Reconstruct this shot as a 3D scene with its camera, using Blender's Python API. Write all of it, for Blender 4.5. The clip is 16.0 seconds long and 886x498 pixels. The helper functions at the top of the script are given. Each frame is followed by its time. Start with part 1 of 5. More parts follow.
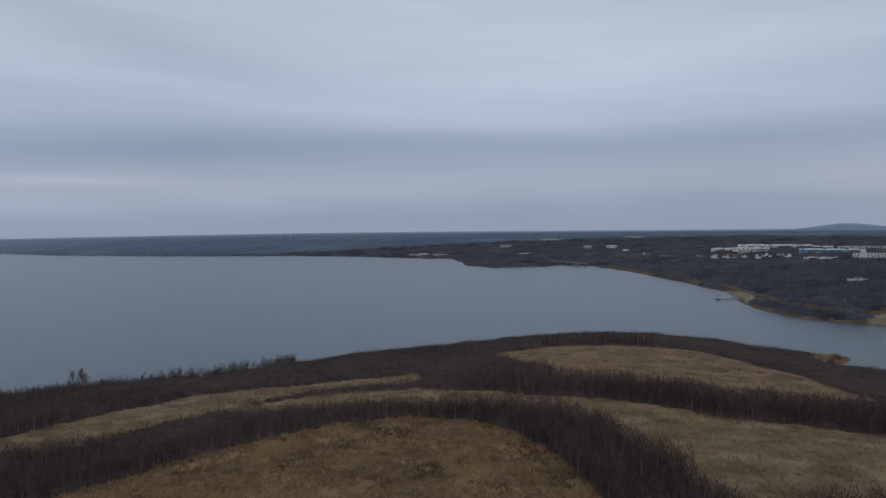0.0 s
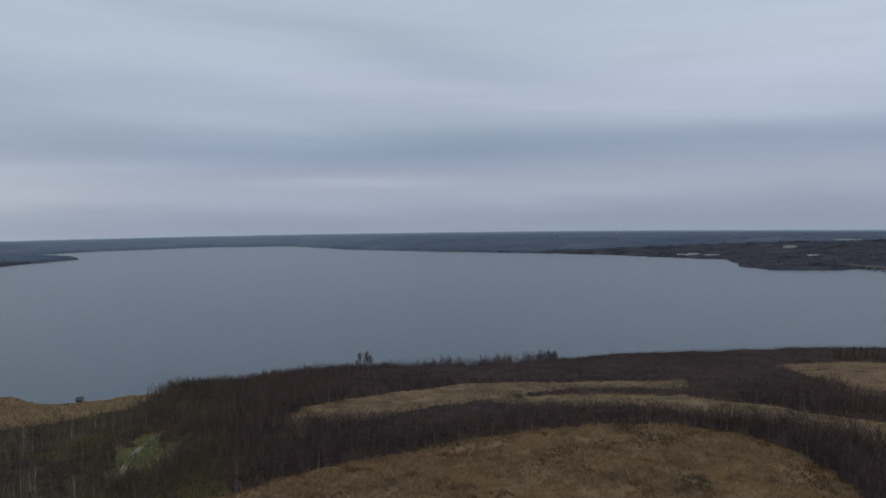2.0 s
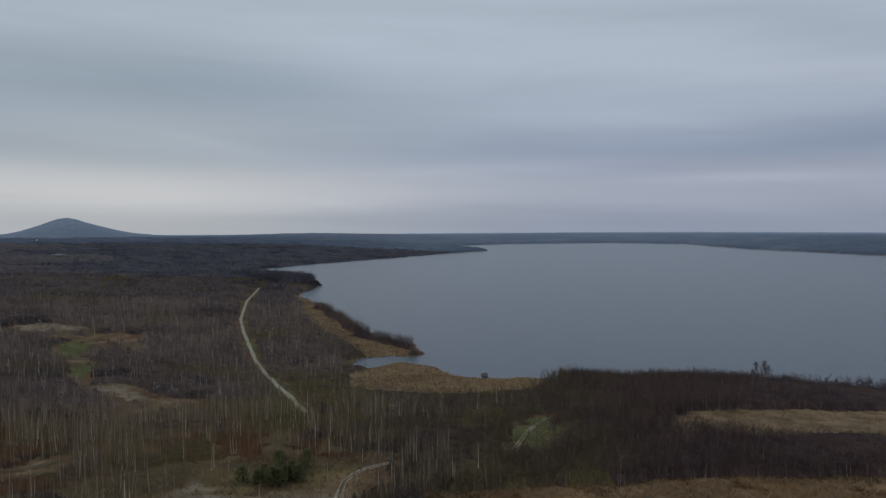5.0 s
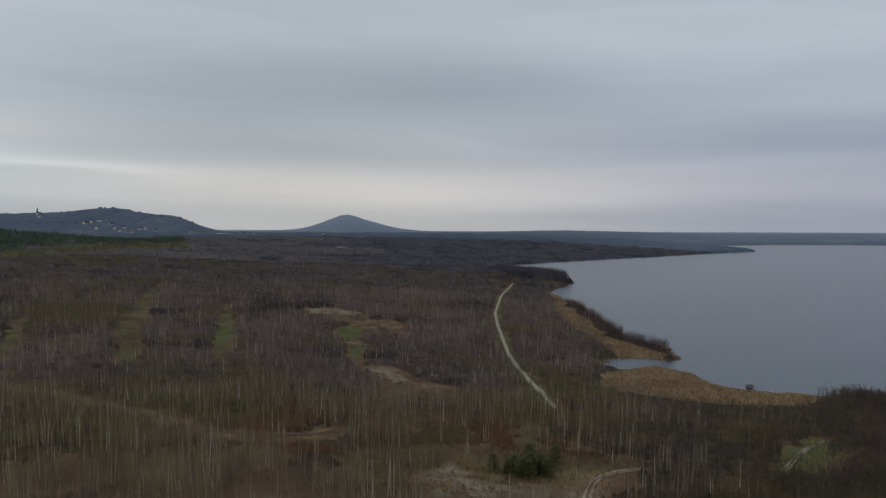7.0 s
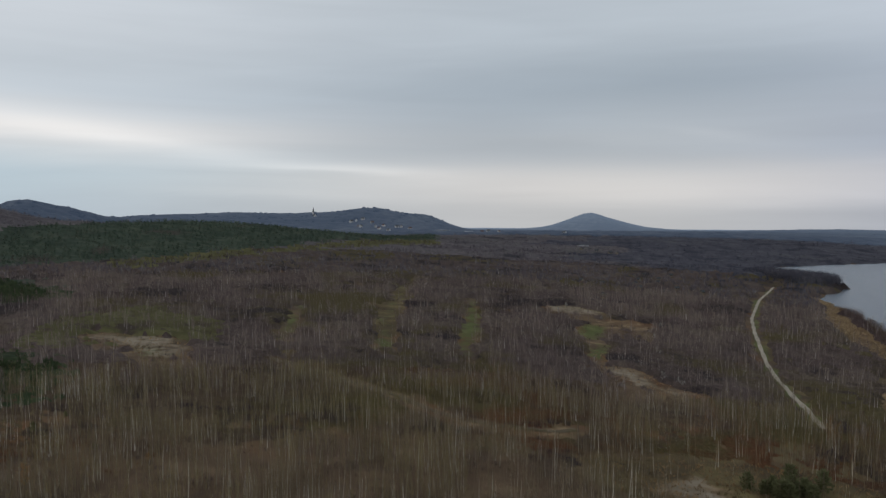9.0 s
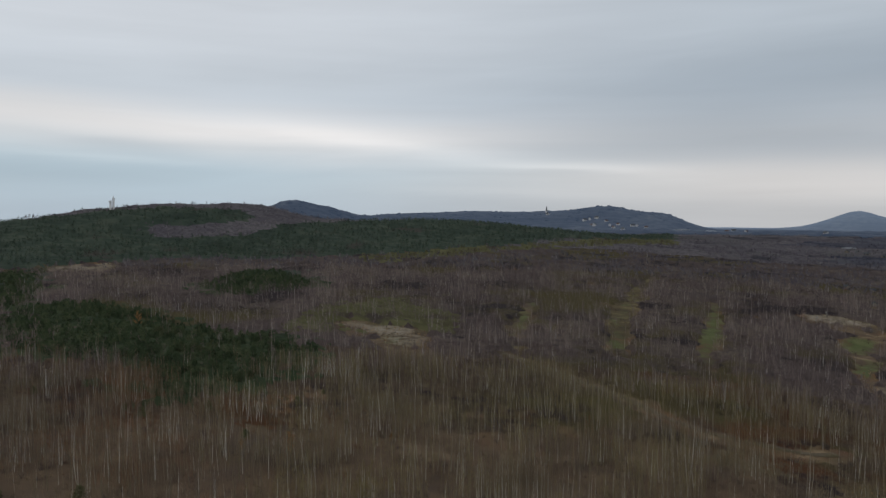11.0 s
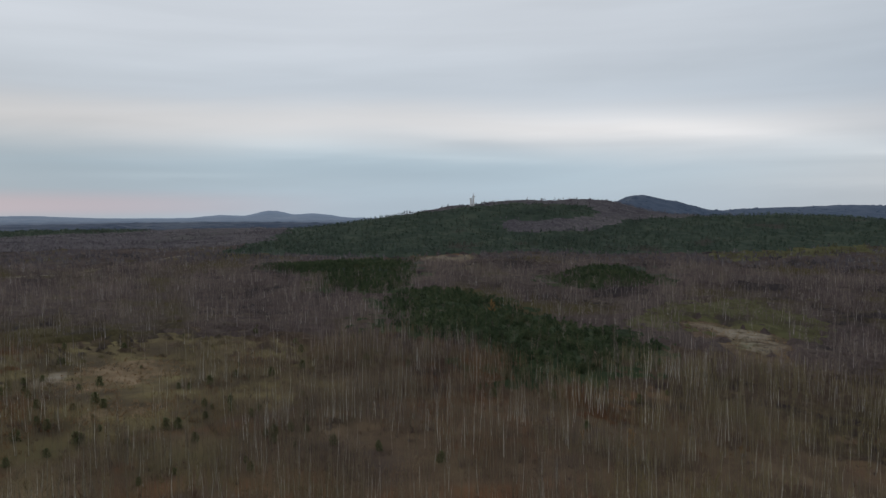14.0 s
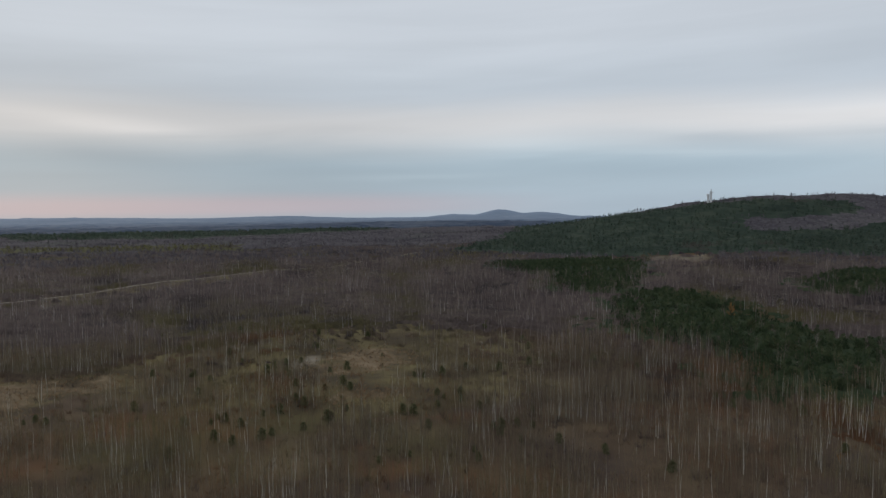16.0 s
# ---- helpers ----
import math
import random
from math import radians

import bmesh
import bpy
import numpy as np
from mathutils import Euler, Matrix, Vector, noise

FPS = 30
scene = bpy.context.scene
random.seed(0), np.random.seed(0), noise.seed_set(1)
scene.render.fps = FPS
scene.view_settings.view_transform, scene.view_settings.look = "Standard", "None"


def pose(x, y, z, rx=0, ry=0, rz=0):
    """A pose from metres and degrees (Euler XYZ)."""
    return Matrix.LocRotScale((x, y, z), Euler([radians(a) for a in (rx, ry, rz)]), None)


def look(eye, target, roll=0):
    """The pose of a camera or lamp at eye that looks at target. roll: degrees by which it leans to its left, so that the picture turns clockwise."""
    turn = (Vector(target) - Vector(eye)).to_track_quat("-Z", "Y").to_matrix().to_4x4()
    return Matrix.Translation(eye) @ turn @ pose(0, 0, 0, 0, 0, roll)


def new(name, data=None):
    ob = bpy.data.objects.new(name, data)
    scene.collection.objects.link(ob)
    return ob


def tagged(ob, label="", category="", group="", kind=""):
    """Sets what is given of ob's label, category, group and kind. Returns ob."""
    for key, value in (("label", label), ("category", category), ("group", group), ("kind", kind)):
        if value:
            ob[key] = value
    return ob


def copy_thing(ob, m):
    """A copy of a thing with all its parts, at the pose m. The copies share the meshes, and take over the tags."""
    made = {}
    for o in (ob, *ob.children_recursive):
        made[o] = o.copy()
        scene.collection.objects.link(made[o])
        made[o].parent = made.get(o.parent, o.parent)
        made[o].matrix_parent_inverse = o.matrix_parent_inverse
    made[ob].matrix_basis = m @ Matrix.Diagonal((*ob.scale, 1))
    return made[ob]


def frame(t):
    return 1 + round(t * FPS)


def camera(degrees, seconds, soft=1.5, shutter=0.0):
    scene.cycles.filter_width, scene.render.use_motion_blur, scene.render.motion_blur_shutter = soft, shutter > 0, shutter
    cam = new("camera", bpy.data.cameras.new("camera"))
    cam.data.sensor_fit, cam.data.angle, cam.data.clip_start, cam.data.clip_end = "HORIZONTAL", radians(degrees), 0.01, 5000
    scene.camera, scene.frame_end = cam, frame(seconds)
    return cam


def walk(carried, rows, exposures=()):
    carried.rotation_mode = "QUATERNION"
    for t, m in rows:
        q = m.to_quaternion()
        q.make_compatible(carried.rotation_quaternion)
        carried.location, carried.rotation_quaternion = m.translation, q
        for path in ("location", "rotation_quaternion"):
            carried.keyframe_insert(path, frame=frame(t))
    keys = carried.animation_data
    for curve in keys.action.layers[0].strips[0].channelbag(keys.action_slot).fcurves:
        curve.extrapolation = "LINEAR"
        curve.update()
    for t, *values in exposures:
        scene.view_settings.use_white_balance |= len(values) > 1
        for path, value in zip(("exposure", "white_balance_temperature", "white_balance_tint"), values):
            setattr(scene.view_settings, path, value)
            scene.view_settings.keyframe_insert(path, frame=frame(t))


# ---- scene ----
# Camera: hovers over the hill above the lake and turns to its left.
PATH = [(0, 0.01, -2.24, 0.80), (0.5, 5.25, -2.23, 0.86), (1, 10.50, -2.20, 0.85), (1.5, 15.75, -2.16, 0.80), (2, 21.00, -2.13, 0.75),
        (2.5, 26.23, -2.11, 0.69), (3, 31.33, -2.10, 0.63), (3.5, 36.44, -2.10, 0.54), (4, 41.53, -2.11, 0.42), (6.5, 67.00, -2.29, -0.09),
        (7, 71.98, -2.35, -0.13), (7.5, 76.98, -2.39, -0.13), (8, 81.91, -2.44, -0.12), (8.5, 86.69, -2.48, -0.08), (9, 91.34, -2.51, 0.01),
        (11.5, 114.55, -2.68, -0.07), (12, 119.10, -2.73, -0.07), (12.5, 123.65, -2.78, -0.10), (13, 128.20, -2.84, -0.07), (13.5, 132.73, -2.91, 0.02),
        (14, 137.24, -2.98, 0.13), (14.5, 141.76, -3.03, 0.23), (15, 146.31, -3.05, 0.33), (15.5, 150.85, -3.05, 0.46), (16, 155.42, -3.01, 0.57)]
cam = camera(63.88, 16.0, soft=1.4)
walk(cam, [(t, pose(0, 0, 100, 90 + pitch, roll, yaw)) for t, yaw, pitch, roll in PATH],
     exposures=[(0, 0, 6270, 9), (2, 0, 6270, 9), (3.5, -0.12, 6280, 9), (4.2, -0.12, 6270, 9), (6.5, -0.06, 6750, 11), (8, 0.04, 6720, 11), (9, 0.1, 6700, 11), (12.5, 0.1, 6650, 12), (16, 0, 6500, 11)])

# ---- light ----
world = bpy.data.worlds.new("overcast_sky")
scene.world = world
world.use_nodes = True
wn, wl = world.node_tree.nodes, world.node_tree.links
wn.clear()


def wnode(kind, **values):
    n = wn.new(kind)
    for key, value in values.items():
        n.inputs[key].default_value = value
    return n


def wmath(op, a, b=None, c=None, clamp=False):
    n = wn.new("ShaderNodeMath")
    n.operation, n.use_clamp = op, clamp
    for i, v in enumerate((a, b, c)):
        if v is None:
            continue
        if isinstance(v, (int, float)):
            n.inputs[i].default_value = v
        else:
            wl.new(v, n.inputs[i])
    return n.outputs[0]


def wramp(value, a, b):
    n = wn.new("ShaderNodeMapRange")
    n.interpolation_type = "SMOOTHSTEP"
    wl.new(value, n.inputs["Value"])
    n.inputs["From Min"].default_value, n.inputs["From Max"].default_value = a, b
    return n.outputs[0]


def wmix(fac, a, b):
    n = wn.new("ShaderNodeMix")
    n.data_type = "RGBA"
    for socket, v in ((n.inputs[0], fac), (n.inputs[6], a), (n.inputs[7], b)):
        if isinstance(v, bpy.types.NodeSocket):
            wl.new(v, socket)
        else:
            socket.default_value = v if isinstance(v, (int, float)) else (*v, 1)
    return n.outputs[2]


SUN_BEARING, SUN_HEIGHT = 186, 9
way = wn.new("ShaderNodeTexCoord").outputs["Generated"]
split = wn.new("ShaderNodeSeparateXYZ")
wl.new(way, split.inputs[0])
wx, wy, wz = split.outputs
sun_x, sun_y = -math.sin(radians(SUN_BEARING)), math.cos(radians(SUN_BEARING))
toward = wmath("ADD", wmath("MULTIPLY", wx, sun_x), wmath("MULTIPLY", wy, sun_y))  # 1 toward the setting sun


def layer(scale, squeeze, slant, seed, detail, warp):
    """Streaks of cloud that lie flat along the horizon."""
    z = wmath("ADD", wmath("MULTIPLY", wz, squeeze), wmath("ADD", wmath("MULTIPLY", wx, slant[0]), wmath("MULTIPLY", wy, slant[1])))
    v = wn.new("ShaderNodeCombineXYZ")
    wl.new(wmath("MULTIPLY", wx, scale), v.inputs[0])
    wl.new(wmath("ADD", wmath("MULTIPLY", wy, scale), seed), v.inputs[1])
    wl.new(z, v.inputs[2])
    n = wnode("ShaderNodeTexNoise", Scale=1.0, Detail=detail, Roughness=0.5, Distortion=warp)
    wl.new(v.outputs[0], n.inputs["Vector"])
    return n.outputs["Fac"]


def bands(height, stops):
    """The cloud deck's colour from the horizon up; stops: sine of the elevation and a colour."""
    n = wn.new("ShaderNodeValToRGB")
    n.color_ramp.interpolation = "EASE"
    e = n.color_ramp.elements
    while len(e) > 1:
        e.remove(e[-1])
    for k, (at, colour) in enumerate(stops):
        q = e[0] if k == 0 else e.new(at / 0.5)
        q.position, q.color = at / 0.5, (*colour, 1)
    wl.new(wmath("MULTIPLY", height, 2.0, clamp=True), n.inputs[0])
    return n.outputs[0]


broad = layer(1.0, 7, (0.4, 0.2), 3.0, 2, 0.3)
streak = layer(1.8, 15, (0.9, -0.6), 11.0, 4, 0.5)
fine = layer(3.2, 42, (1.1, 0.8), 23.0, 5, 0.4)
sag = wmath("ADD", wz, wmath("MULTIPLY", wmath("SUBTRACT", broad, 0.5), 0.045))
sag = wmath("ADD", sag, wmath("MULTIPLY", wmath("SUBTRACT", streak, 0.5), 0.035))
east = bands(sag, [(0.0, (0.30, 0.34, 0.43)), (0.05, (0.37, 0.405, 0.492)), (0.10, (0.31, 0.362, 0.468)), (0.16, (0.405, 0.46, 0.553)), (0.24, (0.46, 0.52, 0.606)), (0.4, (0.475, 0.545, 0.635))])
north = bands(sag, [(0.0, (0.48, 0.50, 0.52)), (0.05, (0.57, 0.58, 0.59)), (0.10, (0.425, 0.472, 0.52)), (0.17, (0.36, 0.425, 0.492)), (0.26, (0.447, 0.513, 0.58)), (0.4, (0.53, 0.58, 0.64))])
west = bands(sag, [(0.0, (0.40, 0.49, 0.57)), (0.06, (0.42, 0.53, 0.61)), (0.12, (0.66, 0.68, 0.70)), (0.17, (0.52, 0.585, 0.65)), (0.25, (0.565, 0.62, 0.68)), (0.4, (0.645, 0.68, 0.72))])
cloud = wmix(wramp(toward, -0.9, -0.3), east, north)
cloud = wmix(wramp(toward, -0.22, 0.62), cloud, west)
veil = wn.new("ShaderNodeVectorMath")
veil.operation = "SCALE"
wl.new(cloud, veil.inputs[0])
wl.new(wmath("ADD", wmath("ADD", 0.79, wmath("MULTIPLY", fine, 0.12)), wmath("MULTIPLY", wmath("ADD", wmath("MULTIPLY", streak, 0.6), wmath("MULTIPLY", broad, 0.4)), 0.3)), veil.inputs["Scale"])
cloud = veil.outputs[0]

# Streaks and holes in the deck: bearing to the left of north, elevation, half length, half thickness (degrees), slant, gain.
EAST_STREAKS = [(18.8, 10.1, 17.8, 1.15, 0.1, 0.1), (-7.6, 11.4, 15.2, 3.8, 0, 0.14), (22.6, 13.4, 9.6, 1.4, 0.2, -0.09), (22.8, 6.1, 13.4, 1.5, 0, -0.12),
                (28.4, 3.2, 8.1, 0.44, 0, 0.15), (12.7, 2.2, 11.1, 0.62, 0, 0.05), (60.5, 2.5, 12.9, 1.3, 0, 0.03), (68, 10.4, 10.8, 1.9, 0, -0.07), (70.6, 6.3, 3.1, 0.35, 0.15, 0.06)]
NORTH_STREAKS = [(77.5, 4.7, 9.6, 0.88, 0.03, -0.05), (83.9, 10.7, 16.2, 1.7, 0, -0.02), (70.8, 1.7, 21.6, 1.0, 0, 0.1), (50.8, 4.3, 12.4, 0.6, -0.04, 0.09),
                 (112.2, 5.4, 11.7, 0.9, 0.13, 0.12), (96.8, 3.8, 6.6, 0.4, 0.05, 0.1), (94.1, 6.8, 11.4, 2.0, 0, -0.05), (106.5, 2.0, 8.8, 0.38, 0.02, 0.07), (87.9, 6.6, 8.7, 2.4, 0, -0.02)]
WEST_STREAKS = [(116.5, 6.2, 12.5, 1.7, 0.06, 0.09), (104.9, 4.0, 14.3, 0.4, 0.01, 0.1), (134.3, 4.1, 6, 0.3, 0.03, 0.09), (133.5, 5.2, 4.9, 0.4, 0.02, -0.07), (139.4, 2.9, 8.6, 0.57, 0, -0.06),
                (147.8, 5.2, 8.5, 1.0, 0.05, 0.12), (127.1, 6.6, 8.7, 0.78, 0, 0.07), (180.1, 6.5, 7.1, 0.73, 0.1, 0.15), (182, 4.6, 5.8, 0.8, 0.06, -0.11),
                (156.9, 2.6, 5.9, 0.23, 0, 0.07), (170.2, 3.2, 18.5, 1.1, 0, -0.05), (167.9, 11.6, 14.7, 2.9, 0, 0.05)]
MID_BEARING = 78
mid_c, mid_s = math.cos(radians(MID_BEARING)), math.sin(radians(MID_BEARING))
turn_u = wmath("MULTIPLY", wmath("ARCTAN2", wmath("SUBTRACT", wmath("MULTIPLY", wx, -mid_c), wmath("MULTIPLY", wy, mid_s)), wmath("SUBTRACT", wmath("MULTIPLY", wy, mid_c), wmath("MULTIPLY", wx, mid_s))), 57.2958)
rise_e = wmath("MULTIPLY", wmath("ARCSINE", wz), 57.2958)
turn_u = wmath("ADD", turn_u, wmath("MULTIPLY", wmath("SUBTRACT", streak, 0.5), 14.0))
rise_e = wmath("ADD", rise_e, wmath("ADD", wmath("MULTIPLY", wmath("SUBTRACT", fine, 0.5), 1.1), wmath("MULTIPLY", wmath("SUBTRACT", streak, 0.5), 1.2)))
gain = None
for at, up, long_half, thick_half, slant, amount in EAST_STREAKS + NORTH_STREAKS + WEST_STREAKS:
    along = wmath("SUBTRACT", turn_u, float(at - MID_BEARING))
    off = wmath("SUBTRACT", wmath("SUBTRACT", rise_e, float(up)), wmath("MULTIPLY", along, float(slant)))
    along, off = wmath("MULTIPLY", along, 1 / long_half), wmath("MULTIPLY", off, 1 / thick_half)
    far_off = wmath("MULTIPLY", wmath("ADD", wmath("MULTIPLY", along, along), wmath("MULTIPLY", off, off)), -1.0)
    puff = wmath("MULTIPLY", wmath("EXPONENT", far_off), float(amount))
    gain = puff if gain is None else wmath("ADD", gain, puff)
gain = wmath("MULTIPLY", gain, wmath("ADD", 0.7, wmath("MULTIPLY", fine, 0.6)))
hue = wn.new("ShaderNodeVectorMath")  # thin cloud is warmer, thick cloud bluer
hue.operation = "MULTIPLY_ADD"
wl.new(gain, hue.inputs[0])
hue.inputs[1].default_value, hue.inputs[2].default_value = (1.15, 1.0, 0.86), (1, 1, 1)
lit_cloud = wn.new("ShaderNodeVectorMath")
lit_cloud.operation = "MULTIPLY"
wl.new(cloud, lit_cloud.inputs[0])
wl.new(hue.outputs[0], lit_cloud.inputs[1])
cloud = lit_cloud.outputs[0]
shade = wn.new("ShaderNodeVectorMath")  # a thicker veil in front of the low sun
shade.operation = "SCALE"
wl.new(cloud, shade.inputs[0])
wl.new(wmath("SUBTRACT", 1.0, wmath("MULTIPLY", wmath("MULTIPLY", wramp(toward, 0.74, 1.0), wramp(wz, 0.24, 0.12)), 0.17)), shade.inputs["Scale"])
cloud = shade.outputs[0]
glow = wmath("MULTIPLY", wramp(toward, 0.72, 0.97), wmath("MULTIPLY", wramp(wz, 0.034, 0.012), wramp(wz, -0.01, 0.006)))
cloud = wmix(wmath("MULTIPLY", glow, 0.5), cloud, (0.55, 0.43, 0.47))
sky = wn.new("ShaderNodeTexSky")
sky.sky_type, sky.sun_disc = "NISHITA", False
sky.sun_elevation, sky.sun_rotation = radians(SUN_HEIGHT), radians(360 - SUN_BEARING)
dim = wn.new("ShaderNodeVectorMath")
dim.operation = "SCALE"
dim.inputs["Scale"].default_value = 0.05
wl.new(sky.outputs[0], dim.inputs[0])
back = wn.new("ShaderNodeBackground")
wl.new(wmix(0.97, dim.outputs[0], cloud), back.inputs["Color"])
wl.new(back.outputs[0], wn.new("ShaderNodeOutputWorld").inputs["Surface"])

lamp = bpy.data.lights.new("sun", "SUN")
lamp.energy, lamp.angle, lamp.color = 0.5, radians(20), (1.0, 0.9, 0.82)
sun = new("sun", lamp)
sun.matrix_world = look((0, 0, 300), (-300 * sun_x, -300 * sun_y, 300 - 300 * math.tan(radians(SUN_HEIGHT + 8))))

# ---- materials ----
def material(name, tones, scale=1.0, rough=0.9, bump=0.0, bump_scale=8.0, fine=7.0, tint=False, glow=None, spec=0.1, detail=6, thin=False, patches=(), streaks=0.0):
    """A matt material of two or three tones, mixed by broad and fine noise at real size; scale: patches to the metre."""
    m = bpy.data.materials.new(name)
    m.use_nodes = True
    n, l = m.node_tree.nodes, m.node_tree.links
    b = n["Principled BSDF"]
    b.inputs["Roughness"].default_value = rough
    b.inputs["Specular IOR Level"].default_value = spec
    where = n.new("ShaderNodeNewGeometry").outputs["Position"]

    def noisy(s, d):
        t = n.new("ShaderNodeTexNoise")
        t.inputs["Scale"].default_value, t.inputs["Detail"].default_value = s, d
        l.new(where, t.inputs["Vector"])
        return t.outputs["Fac"]
    add = n.new("ShaderNodeMath")
    add.operation = "MULTIPLY_ADD"
    l.new(noisy(scale, 4), add.inputs[0])
    add.inputs[1].default_value = 0.6
    half = n.new("ShaderNodeMath")
    half.operation = "MULTIPLY"
    half.inputs[1].default_value = 0.4
    if tint:
        a = n.new("ShaderNodeAttribute")
        a.attribute_name = "tint"
        l.new(a.outputs["Fac"], half.inputs[0])
    else:
        l.new(noisy(scale * fine, detail), half.inputs[0])
    l.new(half.outputs[0], add.inputs[2])
    ramp = n.new("ShaderNodeValToRGB")
    e = ramp.color_ramp.elements
    e[0].position, e[1].position = 0.32, 0.68
    e[0].color, e[1].color = (*tones[0], 1), (*tones[-1], 1)
    if len(tones) == 3:
        e.new(0.5).color = (*tones[1], 1)
    l.new(add.outputs[0], ramp.inputs[0])
    colour = ramp.outputs[0]
    for k, (tone, size, low, high) in enumerate(patches):  # stands of another hue, so many metres across
        shift = n.new("ShaderNodeVectorMath")
        shift.inputs[1].default_value = (517.0 * k + 91, 333.0 * k, 0)
        l.new(where, shift.inputs[0])
        t = n.new("ShaderNodeTexNoise")
        t.inputs["Scale"].default_value, t.inputs["Detail"].default_value = 1 / size, 6
        t.inputs["Roughness"].default_value = 0.62
        l.new(shift.outputs[0], t.inputs["Vector"])
        cut = n.new("ShaderNodeMapRange")
        cut.interpolation_type = "SMOOTHSTEP"
        cut.inputs["From Min"].default_value, cut.inputs["From Max"].default_value = low, high
        l.new(t.outputs["Fac"], cut.inputs["Value"])
        mix = n.new("ShaderNodeMix")
        mix.data_type = "RGBA"
        l.new(cut.outputs[0], mix.inputs[0])
        l.new(colour, mix.inputs[6])
        mix.inputs[7].default_value = (*tone, 1)
        colour = mix.outputs[2]
    if streaks:  # upright grain of stems and twigs
        thinned = n.new("ShaderNodeVectorMath")
        thinned.operation = "MULTIPLY"
        thinned.inputs[1].default_value = (streaks, streaks, streaks * 0.08)
        l.new(where, thinned.inputs[0])
        t = n.new("ShaderNodeTexNoise")
        t.inputs["Scale"].default_value, t.inputs["Detail"].default_value, t.inputs["Roughness"].default_value = 1.0, 3, 0.6
        l.new(thinned.outputs[0], t.inputs["Vector"])
        span = n.new("ShaderNodeMapRange")
        span.inputs["From Min"].default_value, span.inputs["From Max"].default_value = 0.32, 0.68
        span.inputs["To Min"].default_value, span.inputs["To Max"].default_value = 0.68, 1.32
        l.new(t.outputs["Fac"], span.inputs["Value"])
        grain = n.new("ShaderNodeVectorMath")
        grain.operation = "SCALE"
        l.new(colour, grain.inputs[0])
        l.new(span.outputs[0], grain.inputs["Scale"])
        colour = grain.outputs[0]
    l.new(colour, b.inputs["Base Color"])
    if glow:
        b.inputs["Emission Color"].default_value = (*glow, 1)
        b.inputs["Emission Strength"].default_value = 1.0
    if thin:  # thin stems take light from both sides
        through_light, both = n.new("ShaderNodeBsdfTranslucent"), n.new("ShaderNodeMixShader")
        l.new(colour, through_light.inputs["Color"])
        l.new(b.outputs[0], both.inputs[1])
        l.new(through_light.outputs[0], both.inputs[2])
        both.inputs[0].default_value = 0.45
        l.new(both.outputs[0], n["Material Output"].inputs["Surface"])
    if bump:
        u = n.new("ShaderNodeBump")
        u.inputs["Strength"].default_value, u.inputs["Distance"].default_value = bump, 0.3
        l.new(noisy(bump_scale, 5), u.inputs["Height"])
        l.new(u.outputs[0], b.inputs["Normal"])
    return m


def bark_material(name, dull, pale, share):
    """Bark that differs from tree to tree: dull stems, and a share of pale ones."""
    m = bpy.data.materials.new(name)
    m.use_nodes = True
    n, l = m.node_tree.nodes, m.node_tree.links
    b = n["Principled BSDF"]
    b.inputs["Roughness"].default_value = 0.8
    a = n.new("ShaderNodeAttribute")
    a.attribute_name = "tint"
    r = n.new("ShaderNodeValToRGB")
    e = r.color_ramp.elements
    e[0].position, e[1].position = 1 - share - 0.12, 1 - share + 0.2
    e[0].color, e[1].color = (*dull, 1), (*pale, 1)
    l.new(a.outputs["Fac"], r.inputs[0])
    t = n.new("ShaderNodeTexNoise")
    t.inputs["Scale"].default_value, t.inputs["Detail"].default_value = 1.6, 4
    l.new(n.new("ShaderNodeNewGeometry").outputs["Position"], t.inputs["Vector"])
    s = n.new("ShaderNodeMapRange")
    s.inputs["From Min"].default_value, s.inputs["From Max"].default_value, s.inputs["To Min"].default_value = 0.36, 0.5, 0.6
    l.new(t.outputs["Fac"], s.inputs["Value"])
    x = n.new("ShaderNodeMix")
    x.data_type = "RGBA"
    x.inputs[6].default_value = (*dull, 1)
    l.new(s.outputs[0], x.inputs[0])
    l.new(r.outputs[0], x.inputs[7])
    l.new(x.outputs[2], b.inputs["Base Color"])
    return m


BARK = bark_material("birch_bark", (0.17, 0.142, 0.086), (0.72, 0.68, 0.6), 0.1)
FAR_BARK = bark_material("grey_birch_bark", (0.215, 0.176, 0.158), (0.6, 0.55, 0.51), 0.2)
BELT_BARK = bark_material("dark_young_bark", (0.06, 0.048, 0.046), (0.36, 0.32, 0.31), 0.2)
BROWN_BARK = material("brown_bark", [(0.07, 0.055, 0.045), (0.14, 0.11, 0.09)], 0.5)
STANDS = [((0.18, 0.15, 0.064), 85, 0.48, 0.62), ((0.185, 0.096, 0.048), 65, 0.52, 0.64), ((0.1, 0.073, 0.064), 42, 0.52, 0.64)]  # olive, rust and grey
TWIGS = material("bare_twigs", [(0.149, 0.105, 0.077), (0.187, 0.141, 0.0968), (0.237, 0.187, 0.121)], 0.03, tint=True, thin=True, patches=STANDS, streaks=1.2)
# Twig tones darkened for the brush sheet, so stems and crowns stand out.
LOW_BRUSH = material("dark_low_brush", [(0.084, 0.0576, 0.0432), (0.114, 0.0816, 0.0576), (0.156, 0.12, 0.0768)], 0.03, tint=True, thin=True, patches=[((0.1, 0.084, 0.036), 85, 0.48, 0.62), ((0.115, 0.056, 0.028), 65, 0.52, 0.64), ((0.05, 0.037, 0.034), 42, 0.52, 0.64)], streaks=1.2)
